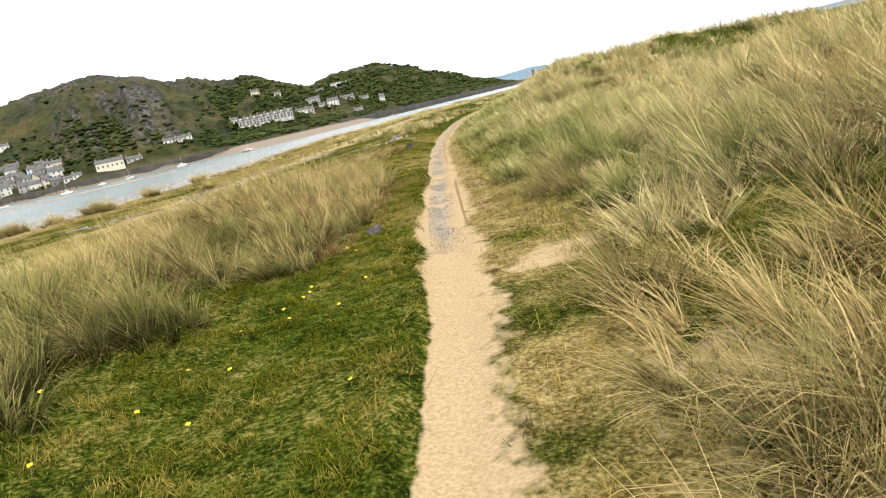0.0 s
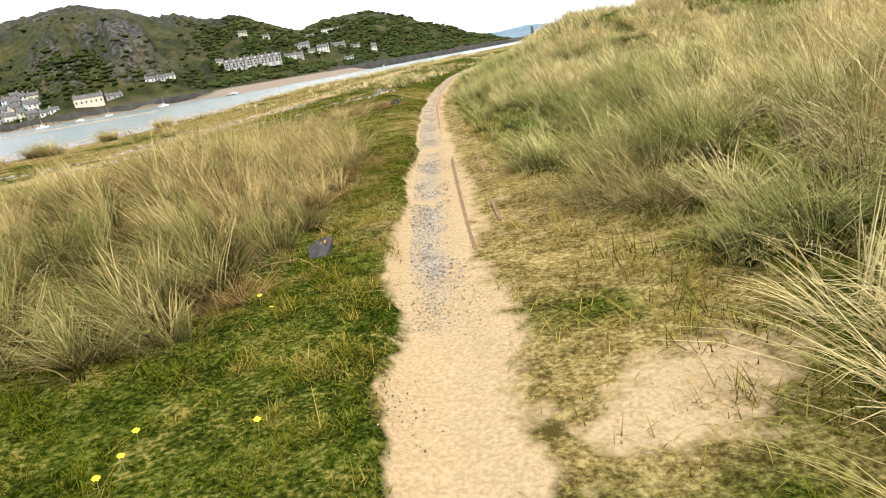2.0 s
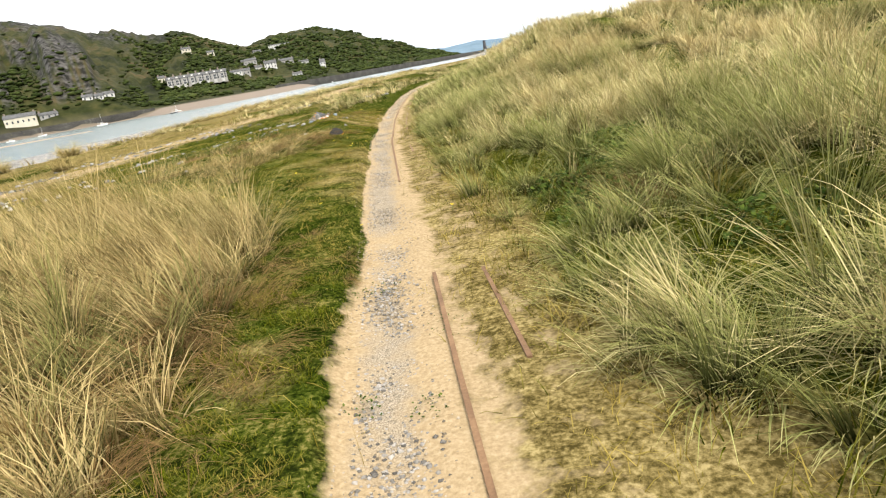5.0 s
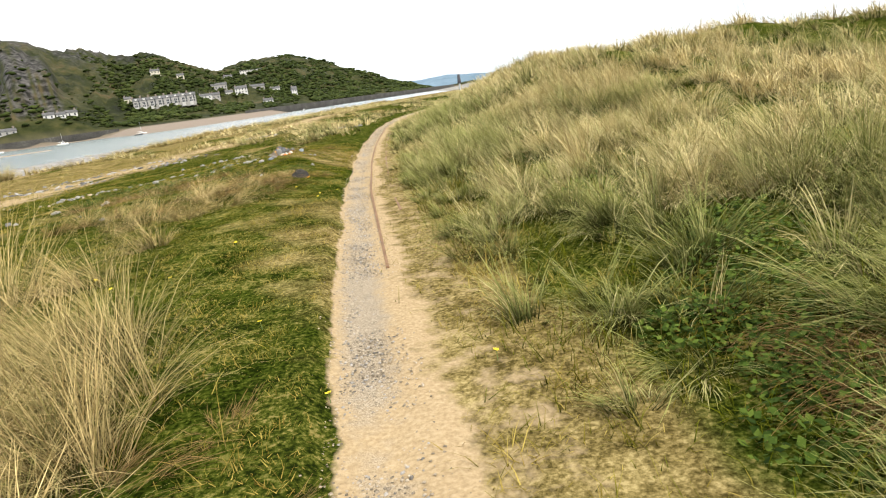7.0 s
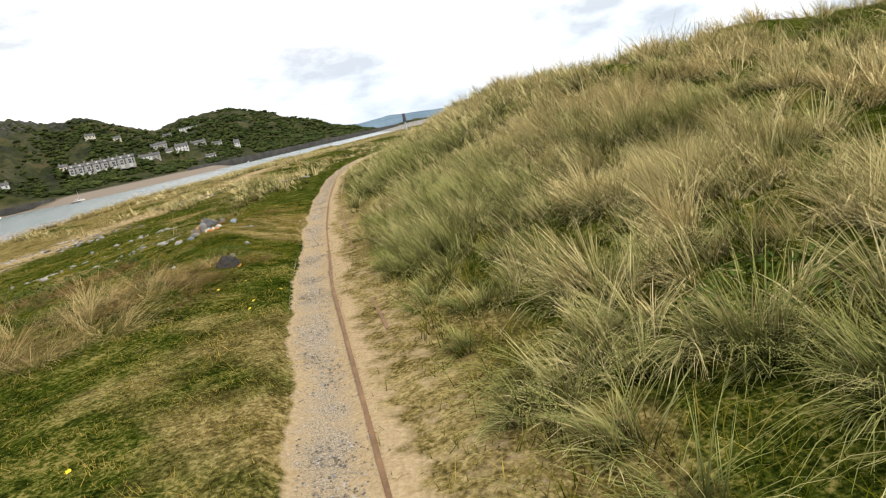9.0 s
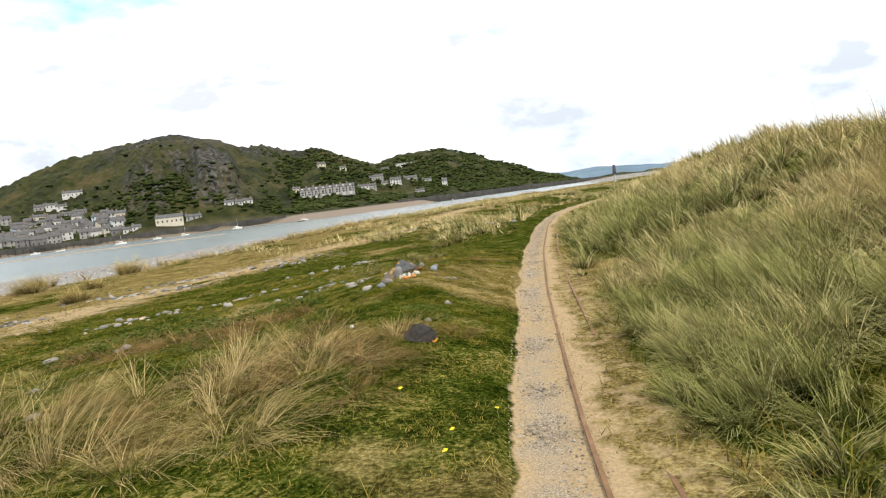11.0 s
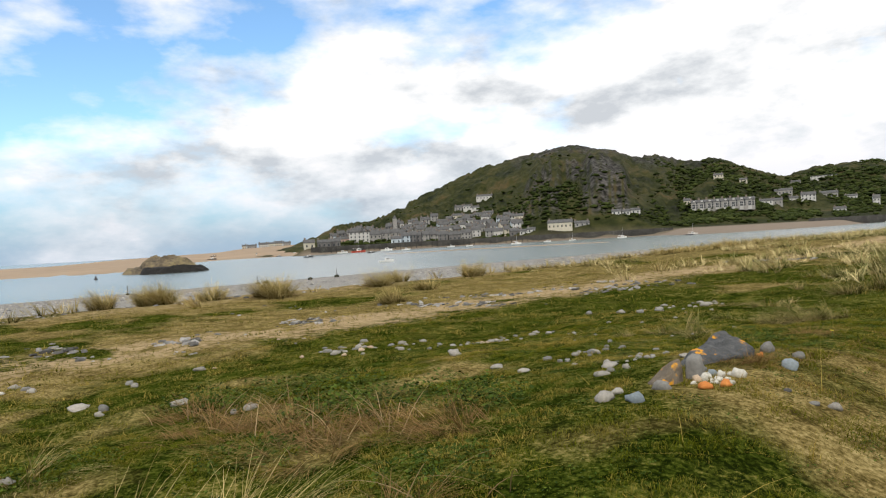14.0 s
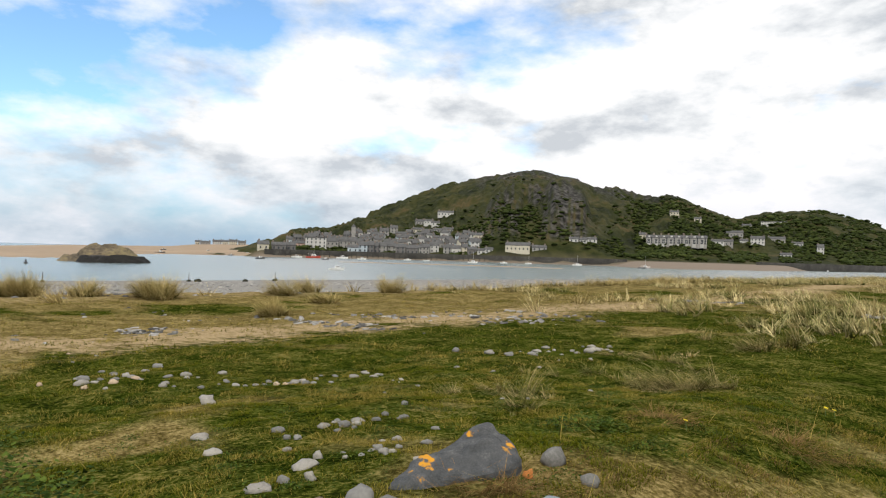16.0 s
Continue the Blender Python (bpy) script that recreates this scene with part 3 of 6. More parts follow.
def tussocks(name, cx, cy, size, count, tone, rng, spread=0.16, wide=0.006, label="", joints=3, mat=None, bend=0.0, wind=195):
    """Marram: each tussock a fan of long blades bunched into locks, leaning with the wind (its bearing from +x, in degrees)."""
    per = 11 if wide < 0.01 else 5
    locks = max(3, round(count / per))
    li = np.repeat(np.arange(len(cx)), locks)
    m = len(li)
    reach = spread * size ** 0.5 * 1.15
    rad, ang = np.sqrt(rng.rand(m)) * reach[li], rng.rand(m) * 2 * np.pi
    way = np.radians(wind) + rng.normal(0, 0.6, len(cx))
    mixv = rng.uniform(0.1, 0.75, m)
    vx, vy = np.cos(ang) * (1 - mixv) + np.cos(way[li]) * mixv, np.sin(ang) * (1 - mixv) + np.sin(way[li]) * mixv
    l_head = np.arctan2(vy, vx)
    bow = rng.uniform(0.0, 0.5, len(cx)) + bend
    l_lean = np.abs(rng.normal(0.05, 0.14, m)) + bow[li] * rng.uniform(0.5, 1.2, m) + 0.42 * rad / (reach[li] + 1e-6)
    l_curl = rng.uniform(0.15, 1.5, m) ** 1.2
    l_len = size[li] * rng.uniform(0.5, 1.12, m)
    l_tone = tone[li] + rng.normal(0, 0.20, m)
    lx, ly = cx[li] + rad * np.cos(ang), cy[li] + rad * np.sin(ang)
    idx = np.repeat(np.arange(m), per)
    n = len(idx)
    x, y = lx[idx] + rng.normal(0, 0.022, n), ly[idx] + rng.normal(0, 0.022, n)
    z = land(x, y) - 0.015
    head = l_head[idx] + rng.normal(0, 0.28, n)
    lean = np.abs(l_lean[idx] + rng.normal(0, 0.10, n))
    curl = l_curl[idx] * rng.uniform(0.7, 1.3, n)
    length = l_len[idx] * rng.uniform(0.55, 1.1, n)
    t = np.clip(l_tone[idx] + rng.normal(0, 0.08, n), 0, 1)
    w = wide * rng.uniform(0.6, 1.4, n)
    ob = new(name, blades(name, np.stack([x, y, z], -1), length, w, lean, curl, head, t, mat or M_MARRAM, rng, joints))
    return tagged(ob, label, "grass", kind="stuff")


def scatter(n, x0, x1, y0, y1, keep, rng):
    """Places over a stretch reckoned from the path's edge, kept with the chance keep(x, y, s, d)."""
    s, y = rng.uniform(x0, x1, n), rng.uniform(y0, y1, n)
    x = s + path_left(y)
    ok = rng.rand(n) < keep(x, y, s, x - shore_edge(y))
    return x[ok], y[ok], s[ok]


rng = np.random.RandomState(3)


def dune_keep(x, y, s, d):
    patch = fbm(x / 1.1 + 20, y / 1.1, 3)
    hollow = np.exp(-((y - 14) / 2.4) ** 2 - ((s - 2.4) / 1.5) ** 2)
    foot = dune_foot(y)
    hollow = np.maximum(0.6 * hollow, 0.85 * np.exp(-((y - 12.5) / 0.9) ** 2 - ((s - 1.75) / 0.55) ** 2))
    return (1 - hollow) * ramp(foot, foot + 0.5, s) * (0.3 + 0.7 * ramp(0.40, 0.55, patch))


def add_tussocks(name, n, stretch, keep, count, size, tone, wide, label, spread=0.16, bend=0.0, mat=None, joints=2):
    x, y, s = scatter(n, *stretch, keep, rng)
    big = fbm(x / 2.6 + 8, y / 2.6, 2)
    sz = rng.uniform(*size, len(x)) * (0.65 + 0.7 * big) * (1 - 0.4 * ramp(dune_foot(y) + 1.3, dune_foot(y) + 0.1, s) * (s > 0) * ramp(5, 7, y))
    tn = np.clip(tone + 1.5 * (fbm(x / 1.1 + 60, y / 1.1, 2) - 0.5) + rng.normal(0, 0.2, len(x)) + 0.42 * ramp(6.2, 4.0, y) * ramp(0.5, 1, s) - 0.3 * np.exp(-((y - 13.3) / 3.0) ** 2) * ramp(1, 1.5, s) * ramp(5, 3, s) - 0.9 * np.exp(-((y - 13.5) / 1.5) ** 2 - ((s - 1.9) / 0.9) ** 2) - 0.42 * ramp(8.5, 6.0, y) * ramp(0, -1, s) + 0.32 * ramp(2.6, 5.0, s) - 0.10 * ramp(6, 8, y) * ramp(0.5, 1, s) - 0.8 * np.exp(-((y - 12.6) / 0.7) ** 2 - ((s - 2.0) / 0.7) ** 2) - 0.75 * np.exp(-((y - 8.9) / 1.2) ** 2 - ((s - 1.9) / 1.0) ** 2) - 0.08 * ramp(14, 17, y) * ramp(0.5, 1, s) * ramp(3, 2, s), 0, 1)
    return tussocks(name, x, y, sz, count, tn, rng, spread, wide, label, joints, mat, bend)


# dune to the right of the path: dense near, thinner and coarser further off
add_tussocks("marram_grass", 1840, (0.9, 5.5, 4.6, 25), dune_keep, 121, (0.42, 0.88), 0.44, 0.0068, "wind-blown marram grass covering the dune slope", 0.15, joints=3)
add_tussocks("marram_grass", 460, (0.9, 5.5, -0.5, 4.6), dune_keep, 121, (0.42, 0.88), 0.38, 0.0060, "tawny marram grass at the foot of the dune", 0.15, mat=M_TAWNY, joints=3)
add_tussocks("marram_grass", 1500, (5.5, 9.5, -0.5, 25), dune_keep, 77, (0.4, 0.78), 0.54, 0.011, "wind-blown marram grass covering the dune slope", 0.17)
add_tussocks("marram_grass", 1500, (0.9, 8, 25, 40), dune_keep, 44, (0.42, 0.8), 0.40, 0.016, "wind-blown marram grass covering the dune slope", 0.2)
add_tussocks("marram_grass", 1300, (8.5, 14, 2, 45), dune_keep, 55, (0.45, 0.8), 0.55, 0.012, "pale marram grass along the dune crest", 0.22)
# tussocks on the low ridge beside the early path
TURF_EDGE = lambda y: np.interp(y, [0, 3, 4.3, 5.4, 6.0, 6.8, 9, 11, 12, 13.5], [-2.25, -2.1, -2.0, -1.7, -1.3, -0.9, -0.75, -0.8, -0.9, -1.2])
add_tussocks("marram_grass", 1500, (-6.5, -0.5, 0.5, 13.8), lambda x, y, s, d: ramp(0, -0.3, s - TURF_EDGE(y) - 0.7 * (fbm(x / 0.9, y / 0.9, 2) - 0.5)) * ramp(13.8, 11.5, y) * (0.35 + 0.65 * ramp(0.42, 0.52, fbm(x / 0.9, y / 0.9 + 4, 2))),
             121, (0.46, 0.90), 0.45, 0.0066, "straw-coloured marram tussocks beside the path", 0.15, mat=M_TAWNY, joints=3)
add_tussocks("dead_grass", 420, (-4.5, -0.9, 6.5, 13), lambda x, y, s, d: ramp(0, -0.3, s - TURF_EDGE(y)) * ramp(13, 12, y), 154, (0.28, 0.55), 0.7, 0.0055, "withered brown grass between the tussocks", 0.22, 0.5, M_DEAD)
add_tussocks("marram_grass", 1500, (-22, -6, -2, 17), lambda x, y, s, d: ramp(0.5, 2, d) * ramp(0.38, 0.52, fbm(x / 2.2, y / 2.2 + 4, 2)) * ramp(17, 12, y - 0.35 * (s + 6)),
             42, (0.4, 0.75), 0.7, 0.012, "straw-coloured marram tussocks towards the shore", 0.24)
# line of tussocks along the shore edge, and the land further along
add_tussocks("marram_grass", 1400, (-30, -3, 14, 110), lambda x, y, s, d: np.exp(-((d - 0.6) / 1.6) ** 2) * ramp(0.46, 0.54, fbm(x / 3 + 9, y / 3, 2)), 55, (0.5, 1.0), 0.66, 0.016,
             "scattered marram tussocks along the top of the beach", 0.26, 0.1, M_SHORE)
add_tussocks("marram_grass", 3000, (-22, -1.5, 31, 95), lambda x, y, s, d: ramp(0.5, 2, d) * ramp(31, 44, y + 0.6 * s) * ramp(0.36, 0.5, fbm(x / 4 + 2, y / 4, 2)), 56, (0.35, 0.65), 0.66, 0.015,
             "marram tussocks on the low land along the shore", 0.3)
add_tussocks("marram_grass", 900, (-3, 8, 34, 80), lambda x, y, s, d: ramp(0.9, 1.6, np.abs(s - 0.4)), 30, (0.4, 0.7), 0.6, 0.022, "marram tussocks where the path bends away", 0.3)
add_tussocks("marram_grass", 300, (-5.0, -1.2, 26.5, 46), lambda x, y, s, d: np.exp(-((s + 2.6 + 0.03 * (y - 27)) / 0.9) ** 2) * ramp(0.40, 0.5, fbm(x / 1.3 + 2, y / 1.3, 2)), 99, (0.16, 0.38), 0.40, 0.0062,
             "low marram tussocks edging the turf", 0.2, 0.35, M_TAWNY)


# close rim of tussocks that hides the beach further along
rim_y = 40 + 80 * rng.rand(3400) ** 1.2
rim_x = shore_edge(rim_y) + rng.normal(1.4, 1.1, 3400)
rim_n = fbm(rim_x / 2.6, rim_y / 2.6, 2)
rim_on = rng.rand(3400) < ramp(0.42, 0.56, rim_n) * (0.15 + 0.75 * ramp(44, 62, rim_y))
rim_x, rim_y, rim_n = rim_x[rim_on], rim_y[rim_on], rim_n[rim_on]
tussocks("marram_grass", rim_x, rim_y, rng.uniform(0.35, 0.8, len(rim_x)) * (0.4 + 1.1 * rim_n), 55, np.clip(rng.normal(0.66, 0.2, len(rim_x)), 0, 1), rng, 0.3, 0.014, "straw-coloured marram tussocks lining the shore", 2, M_SHORE)


def placed(name, spots, count, tone, wide, label, spread, mat=None, bend=0.0, wind=195):
    """Single tussocks at known places: (x, y, length)."""
    a = np.array(spots, float)
    return tussocks(name, a[:, 0], a[:, 1], a[:, 2] * 1.15, count, np.full(len(a), tone), rng, spread, wide, label, 4, mat, bend, wind)


placed("marram_grass", [(-3.0, 13.2, .75), (-3.25, 12.9, .8), (-3.35, 13.5, .7), (-2.9, 12.6, .6), (-3.6, 12.9, .85), (-3.2, 12.2, .75), (-3.75, 13.4, .8), (-3.9, 12.5, .8),
                       (-2.75, 13.3, .85), (-2.95, 13.8, .9), (-3.2, 14.3, .85), (-2.65, 12.8, .7), (-2.6, 12.2, .5), (-3.5, 14.2, .8)], 360, 0.55, 0.0045, "tall straw-coloured tussock beside the path", 0.22, M_TAWNY)
placed("marram_grass", [(-4.7, 15.6, 1.19), (-5.1, 16.0, 1.25), (-5.4, 15.4, 1.12), (-4.4, 14.9, 1.00), (-5.8, 16.4, 1.12), (-6.3, 15.7, 1.06), (-4.9, 14.4, 1.00), (-6.8, 16.6, 1.00), (-7.3, 15.9, 1.00), (-4.1, 15.9, 0.69), (-5.6, 14.6, 1.06), (-7.9, 16.6, 0.88), (-4.2, 17.4, 0.50)], 260, 0.72, 0.0052, "tall dry tussocks standing on the turf", 0.26, M_TAWNY)
placed("marram_grass", [(0.45, 8.15, .6), (0.6, 8.45, .7), (0.75, 8.1, .7), (0.85, 8.6, .75), (0.3, 8.35, .45), (0.7, 7.85, .6), (0.95, 7.75, .65)], 330, 0.42, 0.0048, "brown-green tussocks leaning over the foot of the dune", 0.2, M_TAWNY, 0.25)
placed("dead_grass", [(0.55, 12.75, .55), (0.7, 13.0, .6), (0.75, 12.5, .55), (0.5, 12.35, .4)], 420, 0.8, 0.0036, "brown tussock hanging over the foot of the dune", 0.22, M_DEAD, 0.7, 200)
placed("dead_grass", [(-2.35, 11.6, .42), (-2.3, 12.0, .38), (-2.1, 10.9, .40), (-2.5, 11.2, .45), (-2.0, 10.2, .36), (-2.25, 10.5, .42), (-1.85, 9.5, .32), (-2.4, 12.6, .36), (-2.0, 11.5, .26), (-2.45, 9.7, .45), (-2.3, 9.1, .42), (-2.1, 13.0, .2), (-1.72, 12.3, .15), (-1.75, 11.9, .13)], 420, 0.62, 0.0034, "brown withered grass fallen towards the path", 0.30, M_DEAD, 0.8, 0)
placed("marram_grass", [(-4.2, 20.0, 0.66), (-4.6, 20.6, 0.60), (-4.0, 21.0, 0.60), (-5.7, 20.2, 0.72), (-5.3, 20.7, 0.60), (-4.7, 21.1, 0.60), (-3.7, 20.5, 0.66), (-4.9, 21.8, 0.48), (-4.3, 21.9, 0.48), (-3.4, 21.6, 0.42),
                        (-5.6, 19.6, 0.66), (-6.3, 20.3, 0.60), (-5.1, 19.5, 0.72), (-4.4, 19.3, 0.72), (-3.8, 19.6, 0.54), (-6.9, 21.4, 0.48)], 340, 0.62, 0.0038, "dry tussocks bent over by the wind on the turf", 0.27, M_TAWNY, 0.5, 25)
placed("marram_grass", [(-4.6, 28.6, .5), (-4.75, 28.75, .45), (-4.4, 28.9, .4), (-5.0, 32.6, .5), (-4.8, 33.3, .5), (-5.1, 40.6, .6)], 330, 0.35, 0.0045, "low tussock on the turf", 0.24, M_TAWNY, 0.3)
placed("marram_grass", [(-21.5, 31.9, 1.0), (-21.9, 32.2, .8), (-22.3, 32.0, 0.95), (-23.6, 30.6, 0.8), (-24.6, 29.3, 0.95), (-25.1, 29.2, 0.95), (-24.9, 28.9, .8), (-22.5, 38.2, 0.9), (-15.6, 31.9, 0.54), (-17.5, 35.0, 0.60), (-25.5, 27.6, 0.85), (-20.3, 40.5, 0.85), (-21, 36, 0.96)],
       1300, 0.55, 0.0075, "dense rounded tussock standing at the top of the beach", 0.34, M_SHORE, -0.05)


def turf(name, n, stretch, keep, size, width, tone, label, lean=0.45, mat=None):
    x, y, s = scatter(n, *stretch, keep, rng)
    lump = fbm(x / 0.16 + 3, y / 0.16, 2)
    ok = rng.rand(len(x)) < 0.15 + 0.85 * ramp(0.38, 0.58, lump)
    x, y, s, lump = x[ok], y[ok], s[ok], lump[ok]
    z = land(x, y) - 0.006
    m = len(x)
    tn = np.clip(tone + 0.22 * ramp(6.3, 7.5, y) * ramp(17, 13, y) * ramp(-2.0, -1.0, s) * ramp(0.3, 0.0, s) + 1.3 * (fbm(x / 0.8 + 4, y / 0.8, 4) - 0.5) + 1.0 * (fbm(x / 0.11 + 9, y / 0.11, 2) - 0.5) - 0.15 * ramp(7, 5, y) * ramp(0, -0.5, s), 0, 1)
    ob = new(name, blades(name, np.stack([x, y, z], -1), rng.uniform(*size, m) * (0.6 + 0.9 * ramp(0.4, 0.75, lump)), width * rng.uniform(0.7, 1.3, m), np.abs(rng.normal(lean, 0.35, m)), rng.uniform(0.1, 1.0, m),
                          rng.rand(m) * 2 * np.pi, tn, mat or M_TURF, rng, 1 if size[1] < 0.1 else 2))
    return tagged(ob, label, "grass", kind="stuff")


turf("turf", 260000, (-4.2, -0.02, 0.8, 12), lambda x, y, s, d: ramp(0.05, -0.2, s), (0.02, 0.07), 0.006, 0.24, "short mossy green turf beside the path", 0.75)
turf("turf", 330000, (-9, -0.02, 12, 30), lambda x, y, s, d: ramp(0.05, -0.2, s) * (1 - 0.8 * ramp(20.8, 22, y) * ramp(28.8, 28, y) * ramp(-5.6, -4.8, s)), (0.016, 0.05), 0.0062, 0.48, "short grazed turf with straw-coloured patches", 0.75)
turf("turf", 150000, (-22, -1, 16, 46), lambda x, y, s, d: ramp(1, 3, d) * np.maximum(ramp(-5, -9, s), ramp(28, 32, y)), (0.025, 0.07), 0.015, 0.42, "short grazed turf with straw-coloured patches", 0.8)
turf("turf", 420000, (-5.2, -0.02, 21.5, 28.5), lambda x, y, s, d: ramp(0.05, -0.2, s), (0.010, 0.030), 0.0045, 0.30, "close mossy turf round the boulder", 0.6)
turf("dead_moss", 90000, (-1.6, -0.1, 23.6, 29), lambda x, y, s, d: 0.9 * np.exp(-((s + 0.75) / 0.45) ** 2) * ramp(23.6, 24.4, y) * ramp(29, 26.5, y) * ramp(0.40, 0.55, fbm(x / 0.5, y / 0.5 + 3, 3)), (0.010, 0.035), 0.005, 0.6,
     "brown withered moss and grass on the bank", 0.8, M_DEAD)
turf("dry_grass", 95000, (0.35, 2.8, 0.8, 30), lambda x, y, s, d: ramp(0.35, 1.2, s + 0.9 * (fbm(x / 0.7, y / 0.7, 2) - 0.5)) * (1 - 0.75 * ramp(7.4, 8.2, y) * ramp(0, 0.4, s - dune_foot(y))), (0.03, 0.13), 0.005, 0.62, "thin dry grass between path and dune", 0.95)
turf("dry_straw", 13000, (-4.5, 3.5, 1, 28), lambda x, y, s, d: ramp(0.1, 0.8, np.abs(s - 0.35)), (0.1, 0.3), 0.004, 1.0, "loose dry straws lying over the turf", 1.35)


turf("dune_undergrowth", 65000, (0.9, 5.5, 0, 24), lambda x, y, s, d: ramp(1.0, 1.6, s + 0.35 * ramp(10, 12, y)), (0.06, 0.24), 0.006, 0.22, "short green grass between the marram tussocks", 0.6)
placed("dead_grass", [(-4.9, 20.4, 0.38), (-4.2, 20.5, 0.41), (-3.6, 21.0, 0.35), (-3.35, 20.8, 0.38), (-5.2, 21.2, 0.32), (-4.5, 21.5, 0.32), (-5.9, 20.7, 0.35), (-3.9, 21.4, 0.32), (-6.6, 20.0, 0.38), (-5.0, 19.9, 0.43), (-3.3, 20.2, 0.35), (-4.4, 22.2, 0.26),
                      (-3.45, 21.75, 0.29), (-2.95, 21.9, 0.22), (-4.02, 24.86, 0.15), (-3.93, 24.98, 0.15), (-3.9, 25.1, 0.13), (-4.1, 26.9, 0.23), (-3.4, 27.2, 0.22)], 480, 0.72, 0.0030, "matted brown dead grass on the turf", 0.32, M_DEAD, 0.55, 25)


def leaf_patch(name, spots, per, size, mat, label, tall=0.12):
    """Low leafy plants: many small pointed leaves tilted every way."""
    a = np.array(spots, float)
    idx = np.repeat(np.arange(len(a)), per)
    n = len(idx)
    rad, ang = a[idx, 2] * np.sqrt(rng.rand(n)), rng.rand(n) * 6.28
    x, y = a[idx, 0] + rad * np.cos(ang), a[idx, 1] + rad * np.sin(ang)
    z = land(x, y) + tall * rng.rand(n) * (1 - 0.6 * rad / a[idx, 2])
    th, tip = rng.rand(n) * 6.28, rng.uniform(-0.3, 0.7, n)
    f = np.stack([np.cos(th) * np.cos(tip), np.sin(th) * np.cos(tip), np.sin(tip)], -1)
    w = np.stack([-np.sin(th), np.cos(th), rng.normal(0, 0.3, n)], -1)
    c = np.stack([x, y, z], -1)
    r = (size * rng.uniform(0.6, 1.4, n))[:, None]
    v = np.stack([c, c + f * r * 0.45 + w * r * 0.33, c + f * r, c + f * r * 0.45 - w * r * 0.33], 1).reshape(-1, 3)
    return tagged(new(name, mesh_np(name, v, np.arange(4 * n).reshape(n, 4), mat)), label, "plant", kind="stuff")


M_HERB = material("herb_leaf", [(0.2, (0.014, 0.028, 0.004)), (0.5, (0.040, 0.068, 0.010)), (0.8, (0.085, 0.12, 0.018))], 8, 60, 0.8, 0.0, spec=0.05, per="island", per_amount=0.6)
leaf_patch("bramble", [(-6.4, 20.9, .5), (-6.9, 21.6, .4), (-5.4, 21.6, .35), (-4.6, 22.6, .3), (-7.4, 20.6, .5), (-4.0, 20.9, .3), (-5.9, 22.4, .35), (-3.3, 22.4, .25), (-4.3, 26.3, .25)], 420, 0.022, M_HERB, "low green brambles in the grass")
leaf_patch("bramble", [(0.35, 12.8, .3), (0.5, 12.9, .4), (0.2, 12.4, .35), (0.8, 14.6, .4), (0.5, 16.6, .4), (0.4, 19.5, .45), (-.2, 21.4, .4), (0.9, 11.2, .35), (1.2, 9.2, .4), (0.45, 13.5, .35), (0.1, 13.35, .28), (0.6, 14.0, .4), (1.0, 14.6, .4), (0.6, 8.9, .3), (1.0, 24, .5)], 520, 0.036, M_HERB, "low green brambles at the foot of the dune", 0.2)
THICKET = [(-6.2, 23.55, .5), (-6.9, 23.75, .5), (-5.7, 23.75, .4), (-7.5, 23.4, .5), (-6.3, 23.2, .4), (-5.2, 23.7, .3), (-7.9, 23.0, .4)]
leaf_patch("bramble", THICKET, 420, 0.032, M_HERB, "tangled green bramble leaves among dead stems", 0.24)
placed("dead_grass", [(-6.5, 22.95, .4), (-6.0, 22.95, .42), (-5.5, 23.05, .4), (-5.0, 23.2, .32), (-7.1, 23.0, .4), (-7.6, 22.8, .4), (-6.2, 22.6, .42), (-5.7, 22.6, .38), (-6.8, 22.5, .4), (-2.49, 11.35, .3), (-2.3, 11.0, .26), (-2.7, 11.0, .3), (-2.25, 9.7, .28), (-2.6, 9.9, .3), (-2.1, 10.6, .22)],
       420, 0.75, 0.0046, "matted brown dead grass round the brambles", 0.4, M_DEAD, 0.75)


def dead_stems(name, spots, per, reach, label):
    """Arching dead bramble canes: long thin tapered stems that rise, bend over and come down."""
    a = np.array(spots, float)
    idx = np.repeat(np.arange(len(a)), per)
    n = len(idx)
    x, y = a[idx, 0] + rng.normal(0, a[idx, 2] * 0.5), a[idx, 1] + rng.normal(0, a[idx, 2] * 0.5)
    return tagged(new(name, blades(name, np.stack([x, y, land(x, y) - 0.01], -1), reach * rng.uniform(0.5, 1.2, n), np.full(n, 0.007), rng.uniform(0.4, 1.1, n), rng.uniform(0.3, 1.6, n), rng.rand(n) * 6.28,
                                   rng.uniform(0.6, 1.0, n), M_STRAW, rng, 6)), label, "stems", kind="stuff")


dead_stems("bramble_canes", [(-6.6, 23.0, .5), (-6.0, 22.9, .5), (-7.3, 22.9, .5), (-5.5, 23.1, .4), (-4.6, 20.9, .4), (-4.0, 21.2, .4), (-5.2, 21.3, .4), (-4.2, 22.0, .4)], 34, 0.42, "dry arching bramble canes over the dead grass")
leaf_patch("clover", np.stack([rng.uniform(-8.5, -2.9, 260), rng.uniform(22.3, 29, 260), rng.uniform(.06, .22, 260)], -1), 90, 0.012, M_HERB, "small clover leaves in the turf by the stones", 0.025)
turf("dry_straw", 60000, (-8, -0.1, 20.5, 30), lambda x, y, s, d: ramp(0.40, 0.55, fbm(x / 0.45 + 5, y / 0.45, 3)), (0.02, 0.06), 0.0045, 0.95, "short dry straws caught in the turf", 1.1)
leaf_patch("clover", np.stack([rng.uniform(-4.6, -.9, 90), rng.uniform(1.2, 12, 90), rng.uniform(.08, .25, 90)], -1), 60, 0.013, M_HERB, "small clover leaves in the turf", 0.03)

